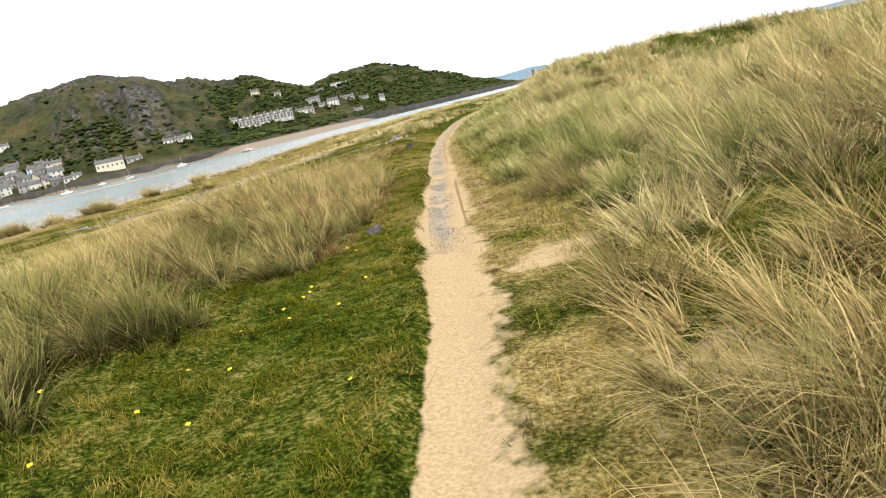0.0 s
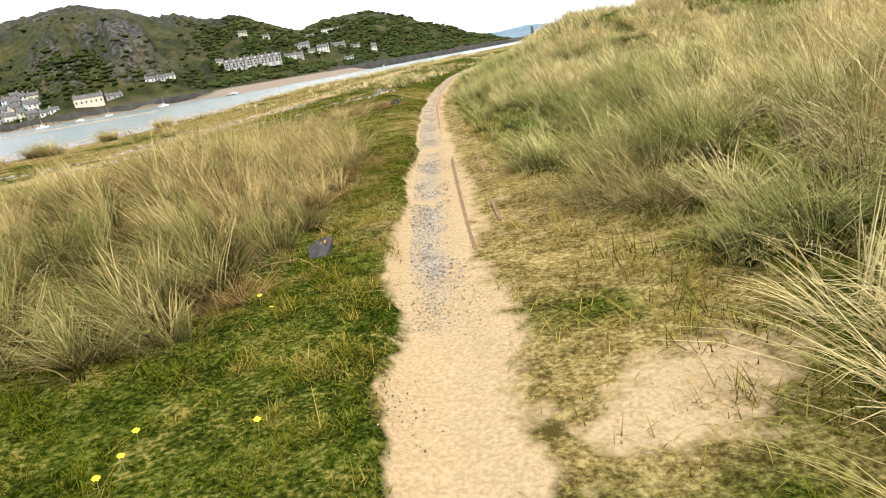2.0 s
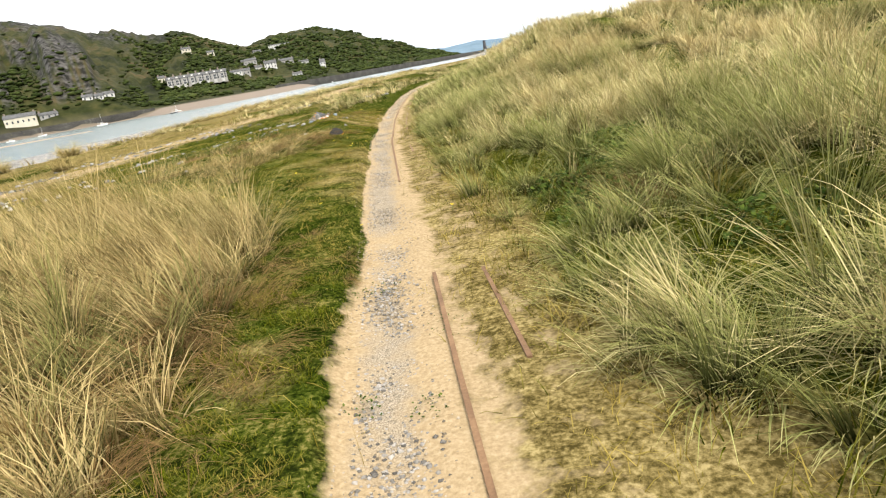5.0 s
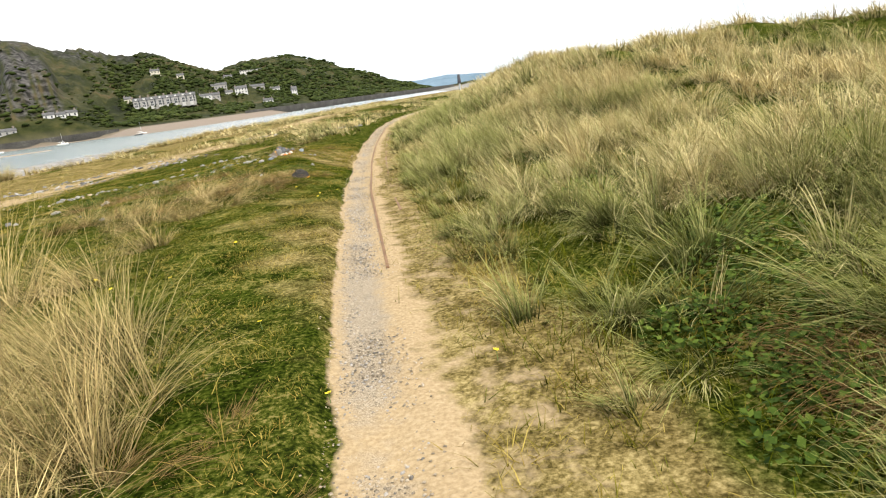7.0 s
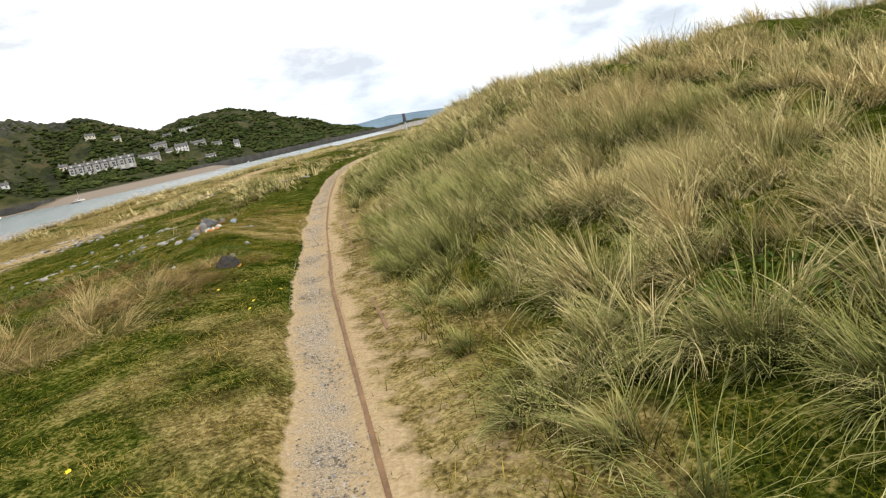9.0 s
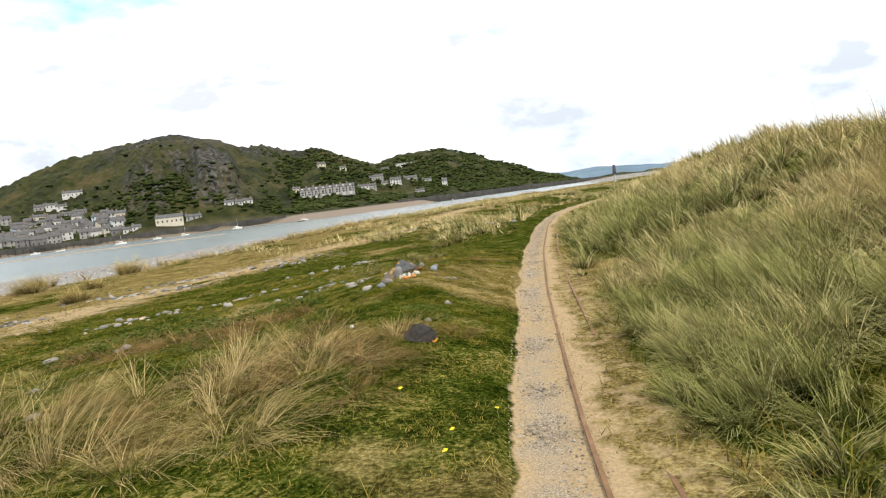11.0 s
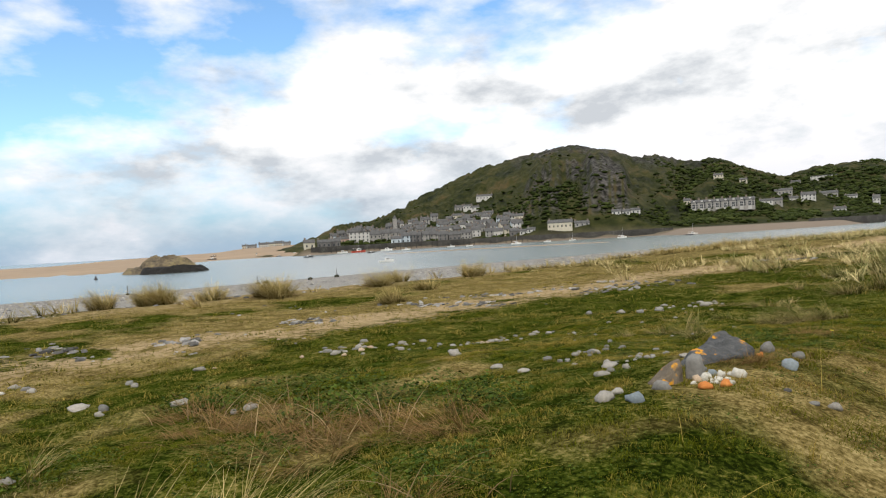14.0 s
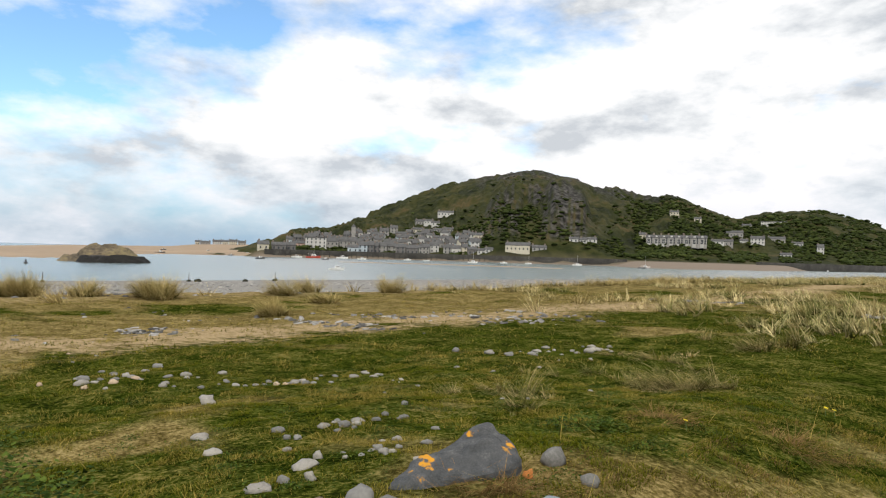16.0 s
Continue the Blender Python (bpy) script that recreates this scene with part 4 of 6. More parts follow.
# ---------------------------------------------------------------- far shore
M_RENDER = [material("white_render", [(0.3, (0.42, 0.415, 0.40)), (0.7, (0.56, 0.555, 0.53))], 0.5, 4, 0.9, 0.1),
            material("dark_stone", [(0.3, (0.09, 0.09, 0.09)), (0.7, (0.2, 0.19, 0.18))], 0.6, 5, 0.9, 0.2),
            material("grey_stone", [(0.3, (0.2, 0.195, 0.185)), (0.7, (0.36, 0.35, 0.33))], 0.6, 5, 0.9, 0.2),
            material("cream_render", [(0.3, (0.42, 0.385, 0.30)), (0.7, (0.55, 0.515, 0.42))], 0.5, 4, 0.9, 0.1),
            material("blue_grey_render", [(0.3, (0.33, 0.39, 0.44)), (0.7, (0.5, 0.56, 0.6))], 0.5, 4, 0.9, 0.1),
            material("pink_render", [(0.3, (0.42, 0.28, 0.23)), (0.7, (0.55, 0.4, 0.34))], 0.5, 4, 0.9, 0.1)]
M_BAY = material("pale_grey_render", [(0.3, (0.36, 0.355, 0.34)), (0.7, (0.52, 0.51, 0.49))], 0.5, 4, 0.9, 0.1)
WALL_WORD = ["white rendered", "dark stone", "grey stone", "cream rendered", "blue-grey", "pink rendered"]
M_SLATE = material("slate_roof", [(0.3, (0.06, 0.061, 0.062)), (0.7, (0.14, 0.14, 0.14))], 0.7, 3, 0.85, 0.3, spec=0.1)
M_PANE = material("dark_pane", [(0.3, (0.02, 0.025, 0.03)), (0.7, (0.06, 0.07, 0.08))], 1, 6, 0.15, 0.0, spec=0.5)
M_BRICK = material("chimney_brick", [(0.3, (0.13, 0.105, 0.09)), (0.7, (0.24, 0.20, 0.17))], 1, 6, 0.9, 0.2)
M_QUAY = material("quay_stone", [(0.3, (0.015, 0.015, 0.014)), (0.55, (0.045, 0.043, 0.038)), (0.75, (0.10, 0.095, 0.085))], 0.15, 1.2, 0.9, 0.5, 0.2)
M_SAND = material("spit_sand", [(0.3, (0.24, 0.175, 0.115)), (0.7, (0.36, 0.27, 0.18))], 0.02, 0.3, 0.95, 0.1)
M_ROCK = material("dark_rock", [(0.3, (0.006, 0.006, 0.006)), (0.6, (0.018, 0.017, 0.015)), (0.75, (0.05, 0.047, 0.042))], 0.3, 2.0, 0.85, 0.6, 0.3)
M_LEAF = material("woodland", [(0.2, (0.012, 0.019, 0.004)), (0.5, (0.028, 0.040, 0.009)), (0.8, (0.058, 0.072, 0.018))], 0.05, 0.9, 0.95, 0.9, 0.8, per="island", per_amount=0.35, spec=0.1)
PANE = mesh_of("window", [(-.45, -.06, 0), (.45, -.06, 0), (.45, .1, 0), (-.45, .1, 0), (-.45, -.06, 1.4), (.45, -.06, 1.4), (.45, .1, 1.4), (-.45, .1, 1.4)],
               [(0, 1, 5, 4), (1, 2, 6, 5), (3, 0, 4, 7), (4, 5, 6, 7), (1, 0, 3, 2)], M_PANE)


def perch(az, el):
    """Range at which the far hillside shows at that bearing and elevation, and its height there."""
    r = np.linspace(float(hill_base(az)) + 3, float(hill_crest(az)), 400)
    z = hill(np.full(400, az), r)
    e = np.degrees(np.arctan2(z - EYE_Z, r))
    k = int(np.argmax(e >= el)) if (e >= el).any() else int(np.argmax(e))
    return float(r[k]), float(z[k])


def facing(az, r, z, turn=0.0):
    x, y = bearing(az, r)
    return pose(x, y, z, 0, 0, az + turn)


def gable(bm, w, d, h0, h1, over=0.3):
    """Pitched roof with its ridge along x, with a soffit and thickness."""
    x, y = w / 2 + over, d / 2 + over
    t = 0.25
    v = [bm.verts.new(c) for c in ((-x, -y, h0), (x, -y, h0), (x, y, h0), (-x, y, h0), (-x, 0, h1), (x, 0, h1),
                                   (-x, -y, h0 + t), (x, -y, h0 + t), (x, y, h0 + t), (-x, y, h0 + t), (-x, 0, h1 + t), (x, 0, h1 + t))]
    for f in ((6, 7, 11, 10), (8, 9, 10, 11), (0, 4, 5, 1), (2, 5, 4, 3), (0, 1, 7, 6), (2, 3, 9, 8), (0, 6, 10, 4), (4, 10, 9, 3), (1, 5, 11, 7), (5, 2, 8, 11)):
        bm.faces.new([v[k] for k in f])
    return bm


def walls(bm, w, d, h, ridge, foot):
    """Four walls with gable ends, open to the roof."""
    x, y = w / 2, d / 2
    v = [bm.verts.new(c) for c in ((-x, -y, -foot), (x, -y, -foot), (x, y, -foot), (-x, y, -foot), (-x, -y, h), (x, -y, h), (x, y, h), (-x, y, h), (-x, 0, ridge), (x, 0, ridge))]
    for f in ((0, 1, 5, 4), (2, 3, 7, 6), (1, 2, 6, 9, 5), (3, 0, 4, 8, 7)):
        bm.faces.new([v[k] for k in f])
    return bm


def house(m, w, h, tone, rng, group, flat=False):
    d = min(max(6.0, w * 0.7), 11.0)
    wall_h = h * (0.92 if flat else 0.66)
    ob = empty("house", m, f"{WALL_WORD[tone]} house with a {'flat' if flat else 'slate'} roof on the far shore", "house", group)
    part("wall", walls(bmesh.new(), w, d, wall_h, wall_h + 0.05 if flat else h, 2.2), M_RENDER[tone], ob)
    if flat:
        part("roof", box(bmesh.new(), -w / 2 - .4, -d / 2 - .4, wall_h + 0.05, w / 2 + .4, d / 2 + .4, wall_h + 0.5), M_SLATE, ob)
    else:
        part("roof", gable(bmesh.new(), w, d, wall_h - 0.1, h + 0.05), M_SLATE, ob, "grey slate roof")
        for side in ((-1, 1) if w > 7 else (rng.choice((-1, 1)),)):
            x = side * (w / 2 - 0.8)
            part("chimney", box(bmesh.new(), x - .5, -.45, h - 0.8, x + .5, .45, h + 1.3), M_BRICK, ob)
    rows, cols = max(1, round(wall_h / 2.9)), max(1, round(w / 3.0))
    for i in range(rows):
        for k in range(cols):
            share("window", PANE, ob, pose(-w / 2 + (k + 0.5) * w / cols, -d / 2, 0.9 + i * wall_h / rows))
    return ob


town_rng = random.Random(5)
FRONT = [(55.31, -0.15, 1.2, 0.84, 1), (54.27, -0.12, 0.77, 0.89, 1), (53.59, 0.5, 1.12, 0.7, 5), (50.69, 0.39, 1.04, 1.31, 2), (49.67, 0.52, 0.8, 1.21, 2), (48.87, 0.54, 0.8, 1.21, 2),
         (48.83, 0.04, 0.95, 0.81, 4), (48.03, 0.11, 0.86, 1.17, 4), (47.32, 0.08, 0.66, 1.27, 1), (46.76, 0.1, 0.46, 1.12, 1), (46.23, 0.22, 0.81, 1.17, 2), (45.42, 0.24, 0.81, 1.12, 2)]
FRONT_EAST = [(44.55, 0.11, 0.92, 1.07, 1), (43.53, 0.14, 1.12, 0.97, 1), (42.41, 0.23, 0.92, 1.12, 2), (41.54, 0.36, 0.82, 1.18, 0), (40.29, 0.29, 0.77, 1.02, 2), (39.5, 0.31, 0.82, 0.92, 0), (38.78, 0.33, 0.51, 1.12, 3),
              (38.12, 0.3, 0.82, 0.82, 1), (37.27, 0.28, 0.66, 0.66, 0), (36.58, 0.3, 0.71, 0.56, 0), (33.97, 0.37, 2.17, 0.91, 3), (32.14, 0.37, 1.3, 0.61, 2)]
UPPER = [(40.56, 3.45, 1.43, 0.56, 0), (42.92, 2.62, 0.77, 0.56, 2), (42.13, 2.69, 0.82, 0.51, 0), (41.46, 2.61, 0.72, 0.41, 0), (43.07, 1.9, 0.92, 0.56, 3), (42.1, 1.82, 1.02, 0.41, 2), (41.16, 1.9, 0.87, 0.41, 2),
         (40.29, 2.03, 0.87, 0.41, 2), (45.24, 1.78, 0.66, 0.82, 2), (41.19, 1.19, 1.07, 0.61, 2), (44.54, 1.44, 1.02, 0.56, 2), (43.52, 1.32, 1.02, 0.51, 2), (46.6, 1.0, 0.9, 0.6, 2), (47.6, 0.9, 0.8, 0.55, 0), (56.62, -0.09, 0.95, 0.93, 3)]
EAST = [(29.09, 1.36, 0.79, 0.6, 0), (28.23, 1.33, 0.63, 0.5, 0), (27.53, 1.35, 0.78, 0.6, 0), (23.3, 1.85, 0.51, 0.63, 3), (17.3, 1.49, 0.99, 0.52, 0), (16.46, 1.36, 0.68, 0.61, 2), (16.02, 2.12, 1.27, 0.6, 2),
        (15.35, 1.53, 0.63, 0.55, 0), (14.32, 1.59, 1.03, 0.78, 0), (12.98, 1.71, 1.24, 0.59, 2), (11.51, 1.42, 0.82, 0.45, 0), (9.94, 0.88, 0.45, 0.92, 0), (12.28, 0.5, 0.83, 0.45, 0), (15.15, 2.91, 0.67, 0.32, 2),
        (20.74, 3.96, 0.72, 0.34, 3), (18.87, 3.4, 0.57, 0.28, 3)]
for rows, group in ((FRONT, "houses along the quay"), (FRONT_EAST, "houses along the quay"), (UPPER, "houses up the hillside"), (EAST, "villas across the water")):
    for az, el, wd, hd, tone in rows:
        r, z = perch(az, el - (0.25 if "quay" in group else 0.0))
        house(facing(az, r + 4.5, z, town_rng.uniform(-8, 8)), r * radians(wd), max(r * math.tan(radians(hd * 0.85)), 4.2), tone, town_rng, group)
for az, el, wd, hd, tone in ((52.11, 0.24, 1.82, 1.0, 0), (13.19, 3.06, 1.85, 0.36, 0)):
    r, z = perch(az, el)
    house(facing(az, r + 5, z), r * radians(wd), r * math.tan(radians(hd)), tone, town_rng, "flat-roofed buildings", flat=True)
for az, el, wd, hd in ((61.97, .22, .36, .38), (61.34, .24, .81, .34), (60.39, .27, .73, .43), (59.73, .29, .5, .39), (59.09, .27, .69, .49), (58.37, .29, .65, .39)):
    house(facing(az, 880, EYE_Z + 880 * math.tan(radians(el))), 880 * radians(wd), 880 * math.tan(radians(hd)), town_rng.choice((0, 2, 3)), town_rng, "houses behind the sand spit")


def terrace(az, el, wd, hd, bays=8):
    """Long terrace of tall houses with bay fronts and paired chimneys."""
    r, z = perch(az, el)
    w, h = r * radians(wd), r * math.tan(radians(hd))
    ob = empty("terrace", facing(az, r + 5.5, z, 0), "long three-storey grey stone terrace with pale bay windows", "terrace")
    wall_h, d = h * 0.72, 10.0
    part("wall", walls(bmesh.new(), w, d, wall_h, h, 2.5), M_RENDER[2], ob)
    part("roof", gable(bmesh.new(), w, d, wall_h - 0.1, h + 0.05), M_SLATE, ob, "grey slate roof")
    for k in range(bays):
        x = -w / 2 + (k + 0.5) * w / bays
        bay = part("bay", box(bmesh.new(), x - 2.0, -d / 2 - 1.0, -2, x + 0.4, -d / 2 - 0.02, wall_h * 0.72), M_BAY, ob, "pale grey bay front")
        for i in range(3):
            share("window", PANE, ob, pose(x + 1.4, -d / 2, 0.7 + i * wall_h / 3))
            if i < 2:
                share("window", PANE, bay, pose(x - 1.3, -d / 2 - 1.0, 0.7 + i * wall_h / 3))
                share("window", PANE, bay, pose(x - 0.3, -d / 2 - 1.0, 0.7 + i * wall_h / 3))
        part("dormer", box(bmesh.new(), x - 1.2, -d / 2 + .6, wall_h, x + 0.2, -1, wall_h + 1.5), M_RENDER[0], ob)
        part("chimney", box(bmesh.new(), -w / 2 + k * w / bays - .6, -.6, h - 1, -w / 2 + k * w / bays + .6, .6, h + 1.7), M_BRICK, ob)


terrace(20.54, 1.42, 4.87, 0.80)
# streets behind the front: closer-packed houses between the quay and the slope
for k in range(72):
    az = 37.5 + 17 * ((k * 0.618) % 1)
    el = 0.35 + 1.15 * town_rng.random() ** 1.4 * float(ramp(56, 46, az)) + 0.15
    r, z = perch(az, el)
    house(facing(az, r + 4.5, z, town_rng.uniform(-25, 25)), town_rng.uniform(4.5, 7.5), town_rng.uniform(5.0, 7.5), town_rng.choice((0, 0, 3, 2, 2, 1, 4)), town_rng, "houses in the streets behind the quay")

# church tower among the houses
r_c, z_c = perch(48.83, 1.2)
church = empty("church_tower", facing(48.83, r_c, z_c), "grey stone church tower with a low pyramid cap", "church")
part("tower", box(bmesh.new(), -1.8, -1.8, -4, 1.8, 1.8, 9.5), M_RENDER[2], church)
cap = bmesh.new()
bmesh.ops.create_cone(cap, cap_ends=True, segments=4, radius1=2.8, radius2=0.05, depth=3.0, matrix=Matrix.Translation((0, 0, 11.0)) @ Matrix.Rotation(radians(45), 4, "Z"))
part("spire", cap, M_SLATE, church)


def sea_wall(name, az0, az1, top, thick, setback, label):
    az = np.arange(az0, az1 + 0.01, 0.4)
    rows = []
    for dr, z in ((-setback, SEA - 1.0), (-setback - 0.0, top), (-setback + thick, top), (-setback + thick, SEA - 1.0)):
        rr = hill_base(az) + dr + 1.5 * (fbm(az * 0.8, az * 0 + dr, 2) - 0.5)
        rows.append(np.stack([EYE_X - np.sin(np.radians(az)) * rr, EYE_Y + np.cos(np.radians(az)) * rr, az * 0 + z + 0.2 * (fbm(az * 3, az * 0 + 2, 2) - 0.5)], -1))
    v = np.stack(rows, 0)
    f = grid_faces(4, len(az))
    return tagged(new(name, mesh_np(name, v.reshape(-1, 3), f, M_QUAY)), label, "sea wall", kind="structure")


sea_wall("quay_wall", 24.5, 56.5, 1.7, 4.0, 2.0, "dark stone quay wall along the town waterfront")
sea_wall("railway_embankment", -4, 14.5, 2.6, 5.0, 6.0, "dark stone embankment of the shore railway")

# low sandbar bared by the tide
b_az, b_u = np.arange(30, 50.1, 0.5), np.linspace(-1, 1, 9)
BA, BU = np.meshgrid(b_az, b_u)
BR = 262 + 10 * np.sin((BA - 30) / 20 * 3.0) + BU * 12 * np.sin(np.pi * np.clip((BA - 30) / 20, 0.02, 0.98)) ** 0.6 + 4 * (fbm(BA * 0.7, BA * 0 + 2, 2) - 0.5)
BZ = SEA - 0.12 + 0.30 * (1 - BU ** 2)
tagged(new("sandbar", mesh_np("sandbar", np.stack([EYE_X - np.sin(np.radians(BA)) * BR, EYE_Y + np.cos(np.radians(BA)) * BR, BZ], -1).reshape(-1, 3), grid_faces(*BA.shape)[:, ::-1], M_SAND, smooth=True)),
       "low brown sandbar bared by the tide", "sandbar", kind="structure")

# timber piles along the quay
PILE = bmesh.new()
tube(PILE, (0, 0, -1.5), (0, 0, 3.6), 0.22, 0.18, 6)
pile_me = bpy.data.meshes.new("pile")
PILE.to_mesh(pile_me)
PILE.free()
pile_me.materials.append(M_QUAY)
for k in range(40):
    az = 36 + k * 0.48
    x, y = bearing(az, float(hill_base(az)) - 3.2)
    tagged(share("mooring_pile", pile_me, None, pose(x, y, SEA)), "dark timber mooring pile by the quay", "pile", "piles along the quay")

# sand spit and the far mountains
s_az, s_u = np.arange(55, 100.1, 0.6), np.linspace(0, 1, 26)
SA, SU = np.meshgrid(s_az, s_u)
s_r0, s_r1 = np.interp(SA, [55, 60, 64, 67, 70, 72, 76, 90], [400, 400, 390, 330, 230, 195, 178, 165]), np.interp(SA, [55, 64, 68, 76, 100], [900, 880, 700, 560, 450])
s_el = np.interp(SA, [55, 57, 62.4, 64, 72, 76, 100], [.42, .4, .24, .06, -.1, -.3, -.36])
SR = s_r0 + SU * (s_r1 - s_r0)
SZ = -3.4 + (EYE_Z + s_r1 * np.tan(np.radians(s_el)) + 3.4) * np.clip(SU * 1.05, 0, 1) ** 0.75 + 0.5 * (fbm(SA, SR / 25, 3) - 0.5)
spit = new("sand_spit", mesh_np("sand_spit", np.stack([EYE_X - np.sin(np.radians(SA)) * SR, EYE_Y + np.cos(np.radians(SA)) * SR, SZ], -1).reshape(-1, 3), grid_faces(*SA.shape)[:, ::-1], M_SAND, smooth=True))
tagged(spit, "low pale sand spit at low tide", "beach", kind="structure")
# blue-grey haze of distance is mixed straight into the ridge's base colour
M_FAR_HAZE = material("far_mountain_haze", [(0.3, (0.10, 0.15, 0.19)), (0.7, (0.17, 0.24, 0.30))], 0.004, 0.03, 1.0, 0.0, spec=0.0)
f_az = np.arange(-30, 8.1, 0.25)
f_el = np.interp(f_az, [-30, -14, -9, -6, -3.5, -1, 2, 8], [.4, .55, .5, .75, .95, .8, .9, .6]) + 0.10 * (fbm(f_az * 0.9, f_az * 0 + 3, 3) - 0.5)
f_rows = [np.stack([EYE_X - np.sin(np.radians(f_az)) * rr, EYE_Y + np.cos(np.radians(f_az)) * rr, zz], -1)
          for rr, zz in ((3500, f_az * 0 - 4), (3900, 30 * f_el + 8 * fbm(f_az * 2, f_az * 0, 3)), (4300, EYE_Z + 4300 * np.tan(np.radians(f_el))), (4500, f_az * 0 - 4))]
tagged(new("mountains", mesh_np("mountains", np.concatenate(f_rows), grid_faces(4, len(f_az)), M_FAR_HAZE, smooth=True)), "distant mountain ridge with blue-grey haze in its colour", "mountain", kind="structure")

# ---------------------------------------------------------------- woodland on the hill
_ico = bmesh.new()
bmesh.ops.create_icosphere(_ico, subdivisions=1, radius=1.0)
ICO_V = np.array([v.co[:] for v in _ico.verts])
ICO_F = np.array([[v.index for v in f.verts] for f in _ico.faces])
_ico.free()


def clumps(name, az, r, size, mat, label, rng, squash=0.40, seeds=6, category="woodland"):
    """Many lumpy crowns joined: each a ball of leaves with dents and bulges."""
    shapes = []
    for k in range(seeds):
        d = 1 + 0.85 * (np.array([noise.noise(Vector(v) * 1.6 + Vector((k * 7.3, 0, 0))) for v in ICO_V])) + 0.5 * np.array([noise.noise(Vector(v) * 4.1 + Vector((0, k * 5.1, 0))) for v in ICO_V])
        shapes.append(ICO_V * d[:, None])
    shapes = np.array(shapes)
    n = len(az)
    z = hill(az, r)
    x, y = EYE_X - np.sin(np.radians(az)) * r, EYE_Y + np.cos(np.radians(az)) * r
    th = rng.rand(n) * 6.28
    v = shapes[rng.randint(0, seeds, n)]
    c, s = np.cos(th)[:, None], np.sin(th)[:, None]
    vx, vy, vz = v[:, :, 0] * c - v[:, :, 1] * s, v[:, :, 0] * s + v[:, :, 1] * c, v[:, :, 2] * squash + 0.35
    sz = size[:, None]
    verts = np.stack([x[:, None] + vx * sz, y[:, None] + vy * sz, z[:, None] + vz * sz], -1).reshape(-1, 3)
    faces = (np.arange(n)[:, None, None] * len(ICO_V) + ICO_F[None]).reshape(-1, 3)
    return tagged(new(name, mesh_np(name, verts, faces, mat, smooth=True)), label, category, kind="stuff")


wood = np.random.RandomState(12)
w_az, w_v = wood.uniform(-2, 55, 42000), wood.rand(42000) ** 1.1
w_r = hill_base(w_az) + w_v * (hill_crest(w_az) - hill_base(w_az))
dense = ramp(0.36, 0.54, fbm(w_az * 0.9 + 30, w_r / 55, 3))
chance = dense * (ramp(27, 22, w_az) * ramp(0.95, 0.6, w_v) + ramp(22, 27, w_az) * (0.5 * ramp(0.36, 0.16, w_v) + 0.03 * ramp(0.9, 0.7, w_v))) + 0.5 * ramp(14, 10, w_az) * dense
chance = chance * (1 - 0.9 * ramp(25.5, 26.5, w_az) * ramp(33, 31, w_az) * ramp(0.05, 0.1, w_v)) * ramp(0.01, 0.05, w_v) * (1 - 0.75 * ramp(39, 41, w_az) * ramp(0.2, 0.1, w_v))
pick = wood.rand(42000) < chance
clumps("woodland", w_az[pick], w_r[pick], (0.7 + 1.9 * wood.rand(pick.sum()) ** 2) * (0.6 + w_r[pick] / 900), M_LEAF, "mixed green woodland and scrub on the hillside", wood)

# shrubs along the foot of the terrace and between the houses of the town
t_az = wood.uniform(17.8, 23.4, 260)
t_r = np.array([perch(float(a), 0.75)[0] for a in t_az]) + wood.uniform(-6, 6, 260)
clumps("shrubs", t_az, t_r, wood.uniform(0.9, 2.0, 260), M_LEAF, "green shrubs below the terrace", wood)
u_az = wood.uniform(37, 53, 240)
u_r = np.array([perch(float(a), 0.3 + 1.5 * wood.rand())[0] for a in u_az])
clumps("shrubs", u_az, u_r, wood.uniform(0.8, 2.2, 240), M_LEAF, "dark green trees and shrubs between the houses", wood)

# ---------------------------------------------------------------- rocky islet, boats, marks
i_u, i_v = np.linspace(-1, 1, 70), np.linspace(-1, 1, 40)
IU, IV = np.meshgrid(i_u, i_v)
i_rad = np.sqrt(IU ** 2 + IV ** 2)
i_n = fbm(IU * 5 + 3, IV * 5, 4)
IZ = 4.4 * np.clip(1 - ((IU - 0.1) / 0.62) ** 2 - (IV / 0.7) ** 2, 0, 1) ** 0.6 * (0.85 + 0.3 * i_n) + 1.3 * np.exp(-((IU + 0.5) / 0.35) ** 2 - (IV / 0.5) ** 2) + 1.9 * ramp(1.0, 0.75, i_rad) * (0.5 + i_n) - 0.8
IZ = IZ * 0.74
IX, IY = IU * 11.5 + 0.5 * (i_n - 0.5), IV * 8
M_ISLE = material("islet", [(0.36, (0.045, 0.040, 0.032)), (0.5, (0.135, 0.108, 0.070)), (0.64, (0.23, 0.19, 0.095))], 0.22, 1.5, 0.95, 0.5, 0.3)
islet = empty("islet", facing(68.9, 186, SEA), "small rocky islet with a grassy sand cap and dark weed", "islet")
i_v3 = np.stack([IX, IY, IZ], -1).reshape(-1, 3)
cap_ob = new("cap", mesh_np("cap", i_v3, grid_faces(*IU.shape), M_ISLE, smooth=True))
cap_ob.parent = islet
weed = i_v3.copy()
weed[:, 0] = weed[:, 0] * 0.80 + 2.4
weed[:, 1] = weed[:, 1] * 0.9 - 11
weed[:, 2] = np.minimum(weed[:, 2] * 1.3, 1.1 + 1.0 * fbm(weed[:, 0] / 4 + 5, weed[:, 1] / 4, 2))
ap = new("rock_apron", mesh_np("rock_apron", weed, grid_faces(*IU.shape), M_ROCK, smooth=False))
ap.parent = islet
tagged(ap, "black weed-covered rock")

